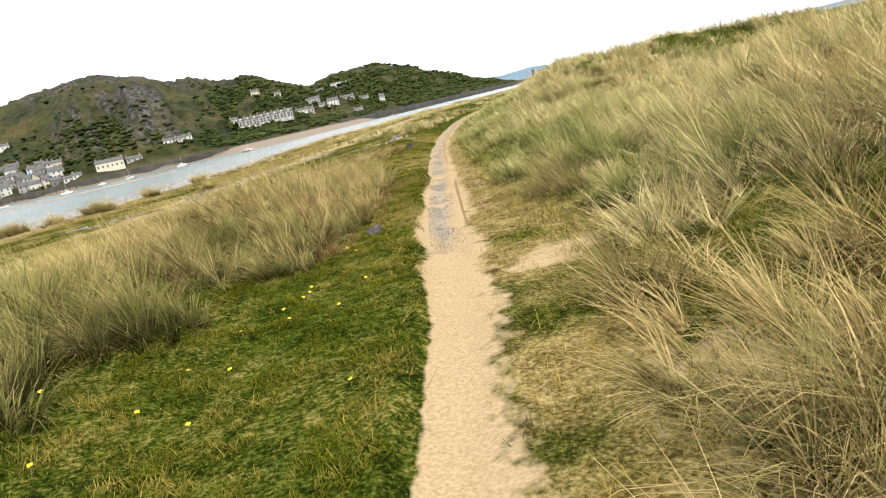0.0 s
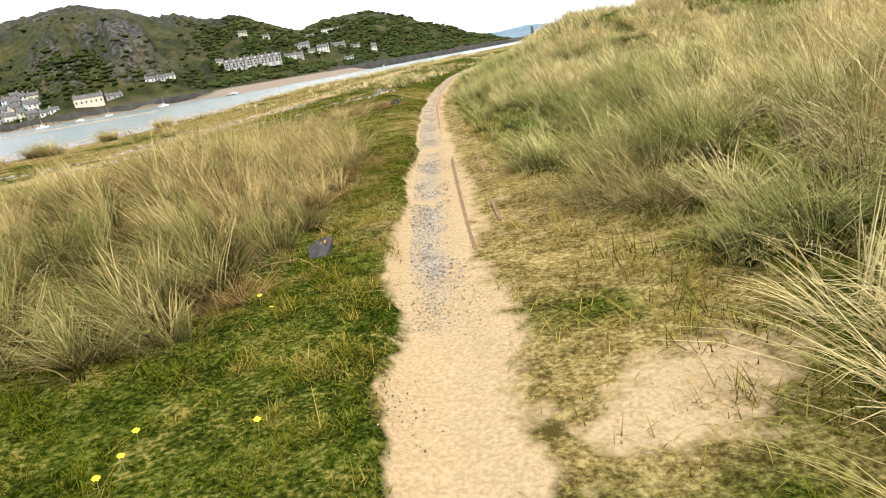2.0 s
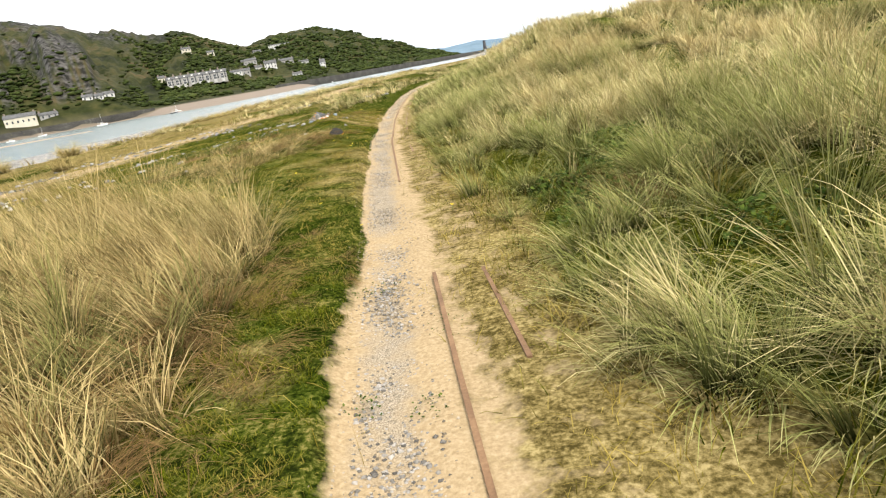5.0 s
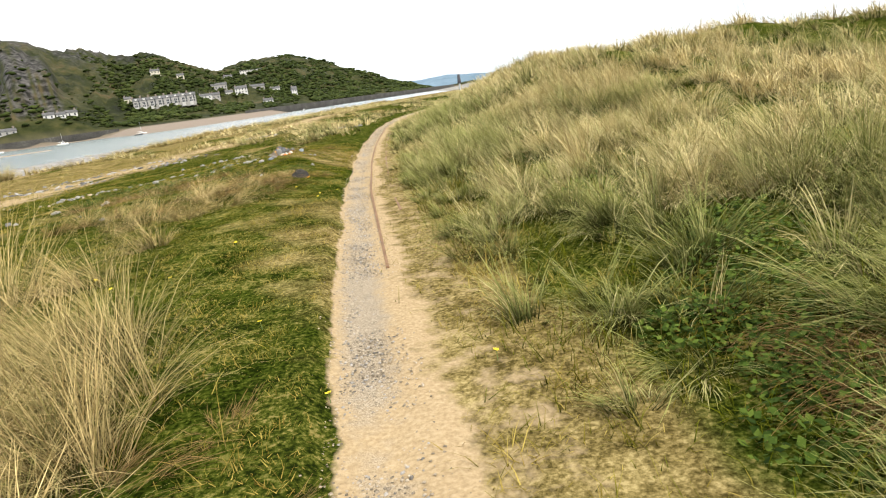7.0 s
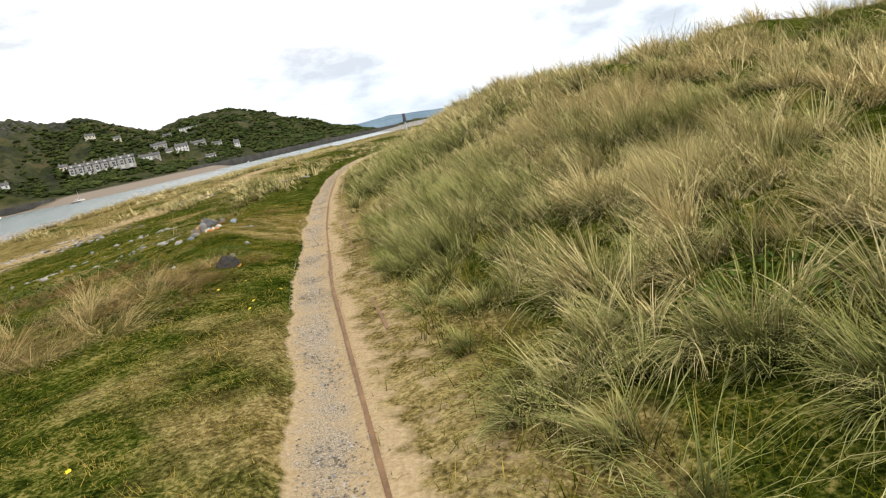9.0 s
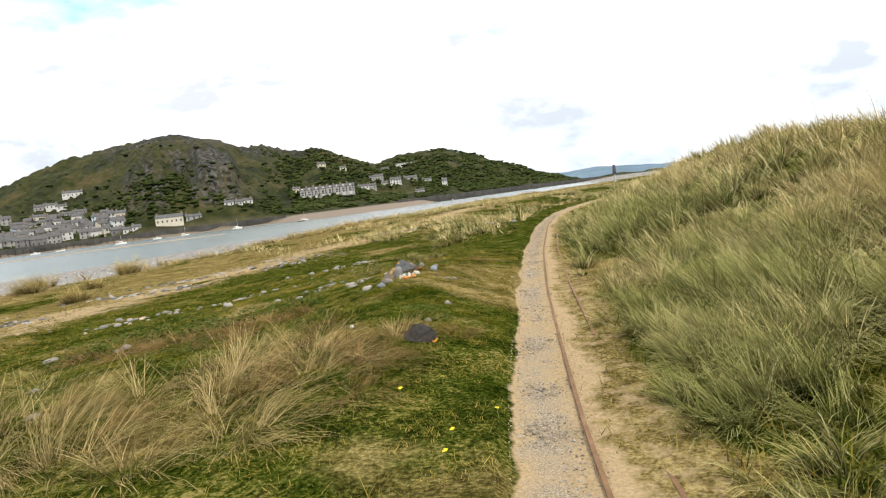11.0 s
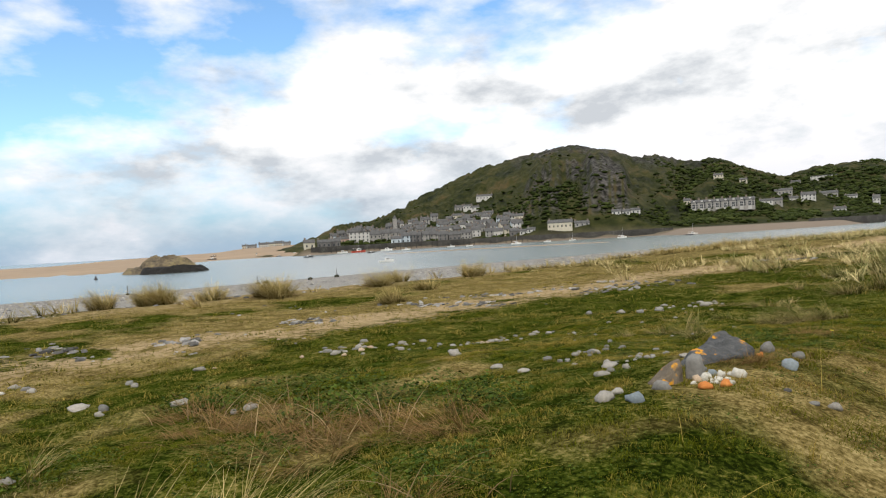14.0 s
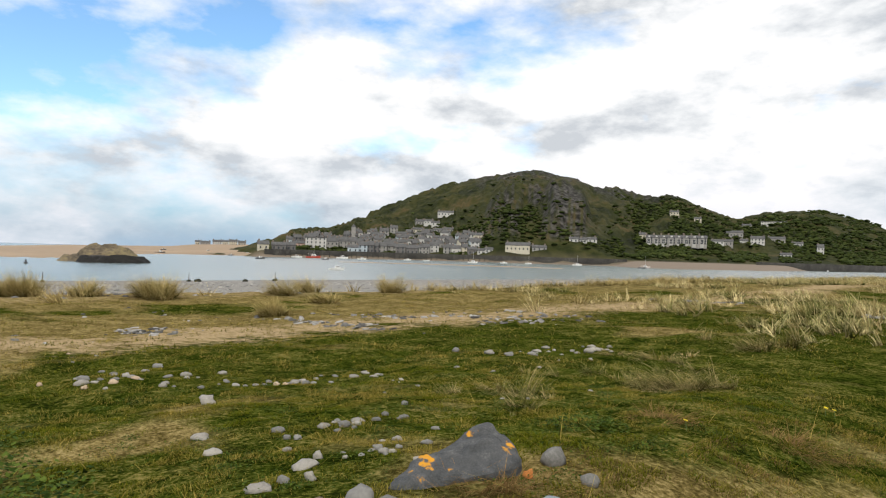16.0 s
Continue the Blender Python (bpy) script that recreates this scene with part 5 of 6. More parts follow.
M_HULL = {"white": material("white_hull", [(0.3, (0.62, 0.62, 0.6)), (0.7, (0.8, 0.8, 0.78))], 1, 8, 0.4, 0.0),
          "red": material("red_hull", [(0.3, (0.35, 0.05, 0.03)), (0.7, (0.5, 0.08, 0.05))], 1, 8, 0.45, 0.0),
          "dark": material("dark_hull", [(0.3, (0.03, 0.03, 0.035)), (0.7, (0.08, 0.08, 0.09))], 1, 8, 0.5, 0.0),
          "orange": material("orange_hull", [(0.3, (0.5, 0.16, 0.03)), (0.7, (0.65, 0.24, 0.06))], 1, 8, 0.5, 0.0)}
M_MAST = material("mast_metal", [(0.3, (0.5, 0.5, 0.5)), (0.7, (0.65, 0.65, 0.65))], 1, 8, 0.35, 0.0, metal=0.7)


def boat(az, r, length, colour, cabin, mast, z=SEA, turn=0.0, group="moored boats"):
    """Small boat: sheered hull with a pointed bow and deck, cabin, mast and boom."""
    word = "sailing boat with a bare mast" if mast else ("cabin boat" if cabin else "open boat")
    ob = empty("boat", facing(az, r, z, turn), f"small {colour} {word} moored on the water" if z <= SEA else f"small {colour} {word} lying on the sand", "boat", group)
    bm = bmesh.new()
    rows = []
    for k in range(9):
        u = k / 8
        x = (u - 0.5) * length
        half = 0.16 * length * (1 - max(0, (u - 0.45) / 0.55) ** 2.2) * (0.82 + 0.18 * min(1, u * 4))
        sheer = 0.11 * length * (1 + 0.5 * u * u)
        rows.append([bm.verts.new(c) for c in ((x, -half, sheer), (x, -half * 0.75, -0.02 * length), (x, 0, -0.06 * length), (x, half * 0.75, -0.02 * length), (x, half, sheer))])
    for a, b in zip(rows, rows[1:]):
        for k in range(4):
            bm.faces.new((a[k], a[k + 1], b[k + 1], b[k]))
        bm.faces.new((a[0], b[0], b[4], a[4]))
    bm.faces.new(rows[0])
    part("hull", bm, M_HULL[colour], ob)
    if cabin:
        cb = box(bmesh.new(), -0.12 * length, -0.10 * length, 0.10 * length, 0.2 * length, 0.10 * length, 0.26 * length)
        for v in cb.verts:
            if v.co.z > 0.2 * length:
                v.co.x, v.co.y = v.co.x * 0.8, v.co.y * 0.8
        cab = part("cabin", cb, M_HULL["white"], ob)
        part("window", box(bmesh.new(), -0.07 * length, -0.098 * length, 0.17 * length, 0.14 * length, 0.098 * length, 0.225 * length), M_PANE, cab)
    if mast:
        part("mast", tube(bmesh.new(), (0.05 * length, 0, 0.1 * length), (0.05 * length, 0, 1.15 * length), 0.055, 0.035, 6), M_MAST, ob)
        part("boom", tube(bmesh.new(), (0.05 * length, 0, 0.28 * length), (-0.4 * length, 0, 0.27 * length), 0.07, 0.07, 6), M_MAST, ob)
    return ob


for az, r, length, colour, cabin, mast, turn in ((52.31, 392, 11, "red", 1, 1, 10), (51.22, 330, 5, "dark", 1, 0, 20), (49.77, 405, 9, "white", 1, 0, -8), (48.03, 378, 6.5, "white", 1, 0, 5), (50.24, 150, 4.6, "white", 1, 0, 12),
                                                 (38.01, 368, 7, "white", 1, 1, -15), (42.24, 400, 5.5, "white", 0, 0, 8), (43.92, 405, 6, "white", 1, 0, 0), (35.22, 395, 5.5, "white", 1, 0, 10), (33.02, 405, 5.5, "white", 0, 1, 0),
                                                 (28.75, 400, 7, "white", 1, 1, 5), (23.0, 385, 7, "white", 1, 1, -5), (23.27, 360, 5.5, "dark", 0, 0, 0)):
    boat(az, r, length * 0.8, colour, cabin, mast, turn=turn)
for az, r, length, colour, cabin, turn in ((56.83, 300, 5.5, "dark", 1, 10), (53.74, 395, 8, "white", 1, 0), (55.61, 392, 8, "red", 1, 0), (10.4, 560, 7, "white", 1, 10), (9.64, 570, 7, "white", 1, 0), (8.49, 600, 9, "dark", 1, 5), (7.19, 640, 8, "white", 1, 0)):
    boat(az, r, length * 0.8, colour, cabin, 0, turn=turn)
for az, r, length, colour in ((64.81, 420, 5.5, "dark"), (64.6, 520, 4.5, "dark"), (61.1, 480, 6, "orange"), (60.4, 560, 4.5, "dark"), (57.93, 450, 5, "dark"), (59.27, 410, 3.5, "dark")):
    x, y = bearing(az, r)
    u = (r - np.interp(az, [55, 60, 64, 70], [400, 400, 390, 420])) / 480
    boat(az, r, length, colour, 1, 0, z=-3.3 + 5.5 * max(u, 0) ** 0.75 + 0.1, group="boats on the sand")
x, y = bearing(74.1, 156)
buoy = empty("buoy", pose(x, y, SEA), "dark mooring buoy floating on the water", "buoy")
bb = bmesh.new()
bmesh.ops.create_uvsphere(bb, u_segments=12, v_segments=8, radius=0.42)
part("float", bb, M_HULL["dark"], buoy)
part("topmark", box(bmesh.new(), -.12, -.12, .35, .12, .12, .85), M_HULL["dark"], buoy)

# ---------------------------------------------------------------- boulders and stones
def stone_material(name, stops, lichen=0.0, rough=0.8, patch=7.0, grain=7.0):
    m = material(name, stops, grain, grain * 9, rough, 0.5 if grain < 10 else 0.9, 0.006, spec=0.12, per="object", per_amount=0.3)
    if lichen:
        t = m.node_tree
        p, base = t.nodes["Principled BSDF"], t.nodes[m["ramp"]].outputs[0]
        n = t.nodes.new("ShaderNodeTexNoise")
        n.inputs["Scale"].default_value, n.inputs["Detail"].default_value = patch, 5.0
        t.links.new(t.nodes.new("ShaderNodeTexCoord").outputs["Object"], n.inputs["Vector"])
        r = t.nodes.new("ShaderNodeValToRGB")
        r.color_ramp.elements[0].position, r.color_ramp.elements[1].position = 1 - lichen, 1.03 - lichen
        t.links.new(n.outputs[0], r.inputs[0])
        x = t.nodes.new("ShaderNodeMixRGB")
        t.links.new(r.outputs[0], x.inputs[0])
        t.links.new(base, x.inputs[1])
        x.inputs[2].default_value = (0.55, 0.26, 0.025, 1)
        t.links.new(x.outputs[0], p.inputs["Base Color"])
    return m


M_STONE = {"g": stone_material("grey_pebble", [(0.3, (0.13, 0.128, 0.12)), (0.7, (0.26, 0.256, 0.24))]),
           "b": stone_material("blue_grey_pebble", [(0.3, (0.15, 0.18, 0.20)), (0.7, (0.28, 0.325, 0.35))]),
           "w": stone_material("white_pebble", [(0.3, (0.40, 0.39, 0.34)), (0.7, (0.60, 0.58, 0.52))]),
           "p": stone_material("pale_pebble", [(0.3, (0.20, 0.19, 0.168)), (0.7, (0.36, 0.342, 0.305))]),
           "t": stone_material("tan_pebble", [(0.3, (0.35, 0.26, 0.18)), (0.7, (0.50, 0.39, 0.28))]),
           "o": stone_material("orange_pebble", [(0.3, (0.45, 0.16, 0.04)), (0.7, (0.60, 0.25, 0.08))]),
           "k": stone_material("dark_pebble", [(0.3, (0.05, 0.05, 0.05)), (0.7, (0.13, 0.125, 0.12))]),
           "s": stone_material("slate_piece", [(0.3, (0.085, 0.083, 0.08)), (0.7, (0.22, 0.215, 0.205))]),
           "l": stone_material("lichen_stone", [(0.3, (0.12, 0.10, 0.075)), (0.7, (0.26, 0.21, 0.15))], 0.45, 0.8, 7.0, 12.0)}
STONE_WORD = {"g": "smooth grey", "b": "smooth blue-grey", "w": "smooth white", "p": "smooth pale", "t": "smooth tan", "o": "smooth orange-brown", "k": "dark angular", "s": "flat dark slate", "l": "lichen-covered"}
M_SLATE_ROCK = stone_material("slate_rock", [(0.3, (0.035, 0.038, 0.04)), (0.55, (0.08, 0.083, 0.085)), (0.75, (0.17, 0.17, 0.165))], 0.36, 0.7, 8.0, 15.0)
M_SLAB = stone_material("slab_slate", [(0.3, (0.015, 0.014, 0.014)), (0.55, (0.035, 0.033, 0.032)), (0.75, (0.08, 0.076, 0.072))], 0.34, 0.8, 7.0, 14.0)
M_DARK_ROCK = stone_material("brown_rock", [(0.3, (0.010, 0.0095, 0.009)), (0.7, (0.045, 0.042, 0.038))], 0.34, 0.8, 9.0, 13.0)


def pebble_mesh(name, seed, mat, flat=1.0, edge=0.16, detail=2):
    bm = bmesh.new()
    bmesh.ops.create_icosphere(bm, subdivisions=detail, radius=0.5)
    off = Vector((seed * 3.7, seed * 1.3, 0))
    for v in bm.verts:
        n = v.co.normalized()
        k = 1 + edge * 2 * noise.noise(n * 1.1 + off) + edge * 0.5 * noise.noise(n * 3.0 + off)
        v.co = Vector((n.x, n.y, n.z * flat)) * 0.5 * k
    me = bpy.data.meshes.new(name)
    bm.to_mesh(me)
    bm.free()
    me.materials.append(mat)
    me.shade_smooth()
    return me


PEBBLES = {k: [pebble_mesh("stone", 5 * i + ord(k), M_STONE[k], edge=0.42 if k in "ks" else 0.33) for i in range(4)] for k in M_STONE}
stone_rng = random.Random(11)


def stone(x, y, w, h, tone, group, label=""):
    me = stone_rng.choice(PEBBLES[tone])
    d = w * stone_rng.uniform(0.55, 0.9)
    z = float(land(x, y))
    ob = new("stone", me)
    ob.matrix_basis = pose(x, y, z + h * 0.17, stone_rng.uniform(-8, 8), stone_rng.uniform(-8, 8), stone_rng.uniform(-40, 40) + 40) @ Matrix.Diagonal((w, d, h, 1))
    return tagged(ob, label or f"{STONE_WORD[tone]} stone lying on the turf", "stone", group)


HEAP = [(-4.14, 24.54, 0.12, 0.05, "g"), (-4.01, 24.43, 0.07, 0.06, "b"), (-3.95, 24.41, 0.05, 0.06, "w"), (-3.99, 24.27, 0.055, 0.075, "w"), (-3.86, 24.46, 0.08, 0.07, "w"),
        (-4.02, 24.25, 0.07, 0.05, "t"), (-3.91, 24.10, 0.085, 0.055, "o"), (-3.84, 24.21, 0.075, 0.05, "o"), (-3.91, 24.24, 0.045, 0.03, "w"), (-3.92, 24.31, 0.05, 0.03, "w"), (-3.89, 24.35, 0.04, 0.025, "w"),
        (-3.91, 24.46, 0.04, 0.035, "w"), (-3.88, 24.55, 0.035, 0.03, "w"), (-4.0, 24.36, 0.04, 0.03, "w"), (-4.13, 24.02, 0.095, 0.075, "g")]
LOOSE = [(-4.34, 23.73, 0.115, 0.09, "p"), (-4.35, 23.9, 0.10, 0.05, "p"), (-4.14, 23.72, 0.135, 0.08, "b"), (-3.71, 24.93, 0.135, 0.11, "b"), (-3.76, 25.3, 0.09, 0.07, "g"), (-3.58, 24.4, 0.045, 0.03, "k"),
         (-3.35, 24.41, 0.08, 0.055, "p"), (-3.43, 24.34, 0.06, 0.03, "g"), (-4.76, 24.41, 0.125, 0.05, "p"), (-4.75, 24.53, 0.065, 0.05, "g"), (-4.67, 24.6, 0.06, 0.055, "p"), (-4.87, 24.72, 0.125, 0.045, "p"),
         (-5.0, 24.9, 0.08, 0.06, "p"), (-5.78, 25.22, 0.10, 0.055, "g"), (-5.61, 25.16, 0.07, 0.04, "g"), (-5.55, 25.19, 0.07, 0.045, "g")]
LOOSE_FAR = [(-12.04, 21.48, .17, .09, "g"), (-12.01, 21.67, .10, .06, "p"), (-12.17, 21.91, .15, .08, "p"), (-11.89, 21.95, .12, .07, "w"), (-12.02, 22.14, .14, .08, "g"), (-11.07, 21.93, .15, .07, "p"), (-11.1, 22.09, .11, .06, "w"),
             (-11.37, 22.29, .15, .08, "p"), (-11.09, 22.35, .12, .07, "g"), (-10.85, 22.35, .16, .08, "p"), (-10.89, 21.26, .10, .06, "p"), (-11.33, 21.85, .12, .06, "w"),
             (-10.61, 20.9, .12, .07, "w"), (-10.66, 21.02, .13, .08, "p"), (-10.41, 21.05, .16, .08, "w"), (-10.16, 20.85, .11, .06, "p"), (-9.94, 20.52, .13, .08, "w"), (-8.8, 20.41, .11, .08, "p"), (-9.14, 20.51, .12, .08, "w"), (-8.69, 20.23, .10, .06, "p"),
             (-10.24, 23.2, .13, .08, "g"), (-9.93, 23.15, .10, .07, "p"), (-8.25, 22.94, .20, .07, "p"), (-7.34, 23.15, .13, .09, "p"), (-7.37, 23.02, .09, .06, "g"), (-10.38, 24.1, .18, .07, "p"), (-6.98, 21.37, .11, .06, "p"), (-6.17, 20.5, .12, .06, "g"),
             (-8.21, 20.73, .13, .09, "g"), (-3.19, 22.95, .09, .07, "p"), (-3.95, 21.95, .06, .05, "w"), (-3.26, 22.19, .07, .06, "g"), (-3.99, 25.40, 0.15, 0.12, "g"), (-3.96, 25.15, 0.06, 0.05, "o"), (-5.33, 24.96, 0.055, 0.035, "p"), (-5.68, 24.73, 0.115, 0.045, "p"), (-4.43, 25.02, 0.09, 0.04, "p"), (-5.78, 26.31, 0.07, 0.045, "g"), (-5.45, 25.95, 0.09, 0.045, "g"), (-5.6, 25.94, 0.07, 0.04, "g"),
             (-7.14, 29.62, 0.19, 0.075, "g"), (-8.16, 29.79, 0.13, 0.08, "g"), (-7.3, 25.6, 0.20, 0.11, "p"), (-6.1, 24.9, 0.16, 0.06, "p"), (-8.9, 22.5, 0.16, 0.10, "g"), (-8.7, 22.4, 0.10, 0.07, "p"),
             (-9.32, 22.42, 0.26, 0.07, "p")]
for x, y, w, h, tone in HEAP:
    stone(x, y, w, h, tone, "stones heaped by the boulder")
for x, y, w, h, tone in LOOSE + LOOSE_FAR:
    stone(x, y, w * 0.85, h * 0.9, tone, "loose stones on the turf")
# scattered groups: centre, spread along and across, count, size, kinds
for cx, cy, sx, sy, n, size, kinds in ((-9.1, 25.9, 1.1, .8, 22, .12, "ggppgt"), (-7.8, 26.8, .5, .4, 16, .10, "gppt"), (-6.9, 30.3, .9, .8, 14, .13, "gppp"), (-5.4, 25.5, .6, .5, 16, .075, "ppgg"), (-4.9, 25.2, .4, .35, 10, .07, "ppg"),
                                       (-8.3, 26.1, .8, .5, 9, .10, "ppg"), (-12.3, 20.9, 1.2, .6, 18, .15, "ppgg"), (-10.7, 21.7, .6, .4, 5, .14, "gpk"), (-7.7, 27.5, .8, .6, 7, .10, "gpp"), (-6.8, 31.2, .8, .7, 10, .14, "ppg"),
                                       (-4.4, 40.6, .8, .8, 8, .2, "pgg"), (-11.5, 25.2, 2.5, 2, 14, .08, "gpt"), (-6.5, 27.5, 2, 2, 12, .06, "pgp"), (-2.7, 26.5, .6, 1.5, 4, .06, "pp")):
    for k in range(n):
        s = size * stone_rng.uniform(0.35, 1.05)
        stone(cx + stone_rng.gauss(0, sx * 0.42), cy + stone_rng.gauss(0, sy * 0.42), s, s * stone_rng.uniform(0.35, 0.65), stone_rng.choice(kinds), "scattered pale stones")
for k in range(14):
    s = stone_rng.uniform(0.022, 0.05)
    stone(-3.94 + stone_rng.gauss(0, 0.07), 24.36 + stone_rng.gauss(0, 0.09), s, s * 0.8, "w", "stones heaped by the boulder")
# low heaps of slate fragments washed up along the sandy track
M_SLATES = material("slate_fragments", [(0.2, (0.05, 0.048, 0.045)), (0.5, (0.15, 0.147, 0.14)), (0.8, (0.34, 0.33, 0.31))], 9, 60, 0.85, 0.4, 0.004, per="island", per_amount=0.7, spec=0.12)
SLATE_V = np.array([(1, .1, 0), (.45, .85, 0), (-.6, .75, 0), (-1, -.2, 0), (-.35, -.8, 0), (.6, -.7, 0), (.85, .1, 1), (.4, .7, 1), (-.5, .6, 1), (-.85, -.15, 1), (-.3, -.65, 1), (.5, -.6, 1)])
SLATE_F = np.array([(6, 7, 8), (6, 8, 9), (6, 9, 10), (6, 10, 11)] + [q for k in range(6) for q in ((k, (k + 1) % 6, 6 + (k + 1) % 6), (k, 6 + (k + 1) % 6, 6 + k))])
slate_rng = np.random.RandomState(33)
sl_x, sl_y, sl_r = [], [], []
for cx, cy, sx, sy, n, size in ((-14.1, 28.1, .8, .35, 34, .15), (-12.9, 31.5, 1.9, .3, 70, .15), (-10.8, 34.5, 1.6, .8, 70, .14), (-8.7, 42.4, 1.5, .6, 30, .16), (-15.2, 23.8, 1.1, .35, 40, .15), (-13.6, 25.1, .7, .3, 20, .14),
                                (-16.5, 22.6, 1.3, .4, 30, .16), (-13.8, 28.6, 1.2, .3, 14, .12), (-13.2, 33.3, 1.6, .4, 40, .14), (-10.7, 35.8, 1.6, .5, 34, .15), (-17.0, 30.0, 2.5, 1.5, 24, .09), (-14.2, 26.3, 1.5, 1.0, 16, .09)):
    sl_x.append(cx + slate_rng.normal(0, sx * 0.55, n))
    sl_y.append(cy + slate_rng.normal(0, sy * 0.55, n))
    sl_r.append(size * slate_rng.uniform(0.2, 0.8, n))
sl_x, sl_y, sl_r = np.concatenate(sl_x), np.concatenate(sl_y), np.concatenate(sl_r)
sl_n = len(sl_x)
sl_t, sl_h = slate_rng.rand(sl_n) * 6.28, sl_r * slate_rng.uniform(0.2, 0.5, sl_n)
sl_v = SLATE_V[None] * slate_rng.uniform(0.8, 1.2, (sl_n, 12, 1))
sl_lift = slate_rng.rand(sl_n) * 0.02
sl_px = sl_v[:, :, 0] * np.cos(sl_t)[:, None] - 0.7 * sl_v[:, :, 1] * np.sin(sl_t)[:, None]
sl_py = sl_v[:, :, 0] * np.sin(sl_t)[:, None] + 0.7 * sl_v[:, :, 1] * np.cos(sl_t)[:, None]
sl_pz = SLATE_V[None, :, 2] * sl_h[:, None] + sl_px * sl_r[:, None] * slate_rng.normal(0, 0.25, (sl_n, 1)) + (land(sl_x, sl_y) - 0.02 + sl_lift)[:, None]
tagged(new("slate_fragments", mesh_np("slate_fragments", np.stack([sl_x[:, None] + sl_px * sl_r[:, None], sl_y[:, None] + sl_py * sl_r[:, None], sl_pz], -1).reshape(-1, 3),
       (np.arange(sl_n)[:, None, None] * 12 + SLATE_F[None]).reshape(-1, 3), M_SLATES)), "low heaps of grey slate fragments on the sandy track", "stones", kind="stuff")


def rough_rock(name, me_name, mat, outline, thick, m, label, seed, tilt=None, sub=3):
    """Angular rock: an outline thickened, split finely and chipped along its bedding."""
    bm = bmesh.new()
    low = [bm.verts.new((x, y, 0)) for x, y in outline]
    high = [bm.verts.new((x * 0.93 + 0.01, y * 0.93, thick + (tilt(x, y) if tilt else 0))) for x, y in outline]
    bm.faces.new(low[::-1])
    bm.faces.new(high)
    n = len(outline)
    for k in range(n):
        bm.faces.new((low[k], low[(k + 1) % n], high[(k + 1) % n], high[k]))
    bmesh.ops.triangulate(bm, faces=bm.faces[:])
    for _ in range(sub):
        bmesh.ops.subdivide_edges(bm, edges=bm.edges[:], cuts=1, use_grid_fill=True)
    bm.normal_update()
    for v in bm.verts:
        q = v.co * 9 + Vector((seed, 0, 0))
        bed = math.floor((v.co.z + 0.25 * v.co.x + 0.03 * noise.noise(v.co * 6)) / 0.05)
        v.co += v.normal * (0.016 * noise.noise(q) + 0.010 * noise.noise(q * 2.7) + 0.014 * noise.noise(Vector((bed * 3.1, seed, 0))))
    me = bpy.data.meshes.new(me_name)
    bm.to_mesh(me)
    bm.free()
    me.materials.append(mat)
    ob = new(name, me)
    ob.matrix_basis = m
    return tagged(ob, label, "boulder")


def wedge_rock(name, me_name, mat, x, y, corners, label, seed, chip=0.010, size=1.0):
    """Angular rock: the hull round a few corners, split finely, its faces roughened and edges chipped."""
    bm = bmesh.new()
    for c in corners:
        bm.verts.new(c)
    hull = bmesh.ops.convex_hull(bm, input=bm.verts[:])
    bmesh.ops.delete(bm, geom=[g for g in hull["geom_interior"] if isinstance(g, bmesh.types.BMVert)], context="VERTS")
    bmesh.ops.bevel(bm, geom=bm.edges[:], offset=0.012, segments=1, affect="EDGES")
    bmesh.ops.triangulate(bm, faces=bm.faces[:])
    for _ in range(5):
        long_edges = [e for e in bm.edges if e.calc_length() > 0.028]
        if not long_edges:
            break
        bmesh.ops.subdivide_edges(bm, edges=long_edges, cuts=1)
        bmesh.ops.triangulate(bm, faces=bm.faces[:])
    bm.normal_update()
    for v in bm.verts:
        q = v.co * 7 + Vector((seed, 0, 0))
        bed = math.floor((v.co.z * 0.9 - 0.35 * v.co.x + 0.02 * noise.noise(v.co * 5)) / 0.022)
        v.co += v.normal * (chip * noise.noise(q) + 0.5 * chip * noise.noise(q * 3.1) + 0.6 * chip * noise.noise(Vector((bed * 3.1, seed, 0))))
    me = bpy.data.meshes.new(me_name)
    bm.to_mesh(me)
    bm.free()
    me.materials.append(mat)
    ob = new(name, me)
    ob.matrix_basis = pose(x, y, float(land(x, y)) - 0.03) @ Matrix.Scale(size, 4)
    return tagged(ob, label, "boulder")


# along its front edge, backwards from it, and up
BOULDER = [(-.03, .02, 0), (.10, -.02, 0), (.53, -.02, 0), (-.03, .06, .04), (.10, .0, .065), (.35, -.02, .085), (.53, .0, .10), (.48, .30, .20), (.52, .28, .19), (.57, .15, .12), (.08, .25, 0), (.45, .38, 0), (.60, .26, 0)]
wedge_rock("boulder", "boulder", M_SLATE_ROCK, -4.26, 24.69, [(0.52 * a - 0.85 * b, 0.85 * a + 0.52 * b, c) for a, b, c in BOULDER], "large dark slate boulder with orange lichen on the turf", 2.0, 0.022)
wedge_rock("boulder", "lichen_boulder", M_STONE["l"], -4.17, 24.16,
           [(-.14, -.06, 0), (-.12, -.04, .05), (-.01, -.13, 0), (.0, -.11, .06), (.10, -.02, 0), (.10, .04, .18), (.06, .07, .215), (.08, .12, 0), (-.06, .12, 0), (-.06, .05, .13)],
           "leaning stone half covered in orange lichen", 7.0, 0.009, 0.85)
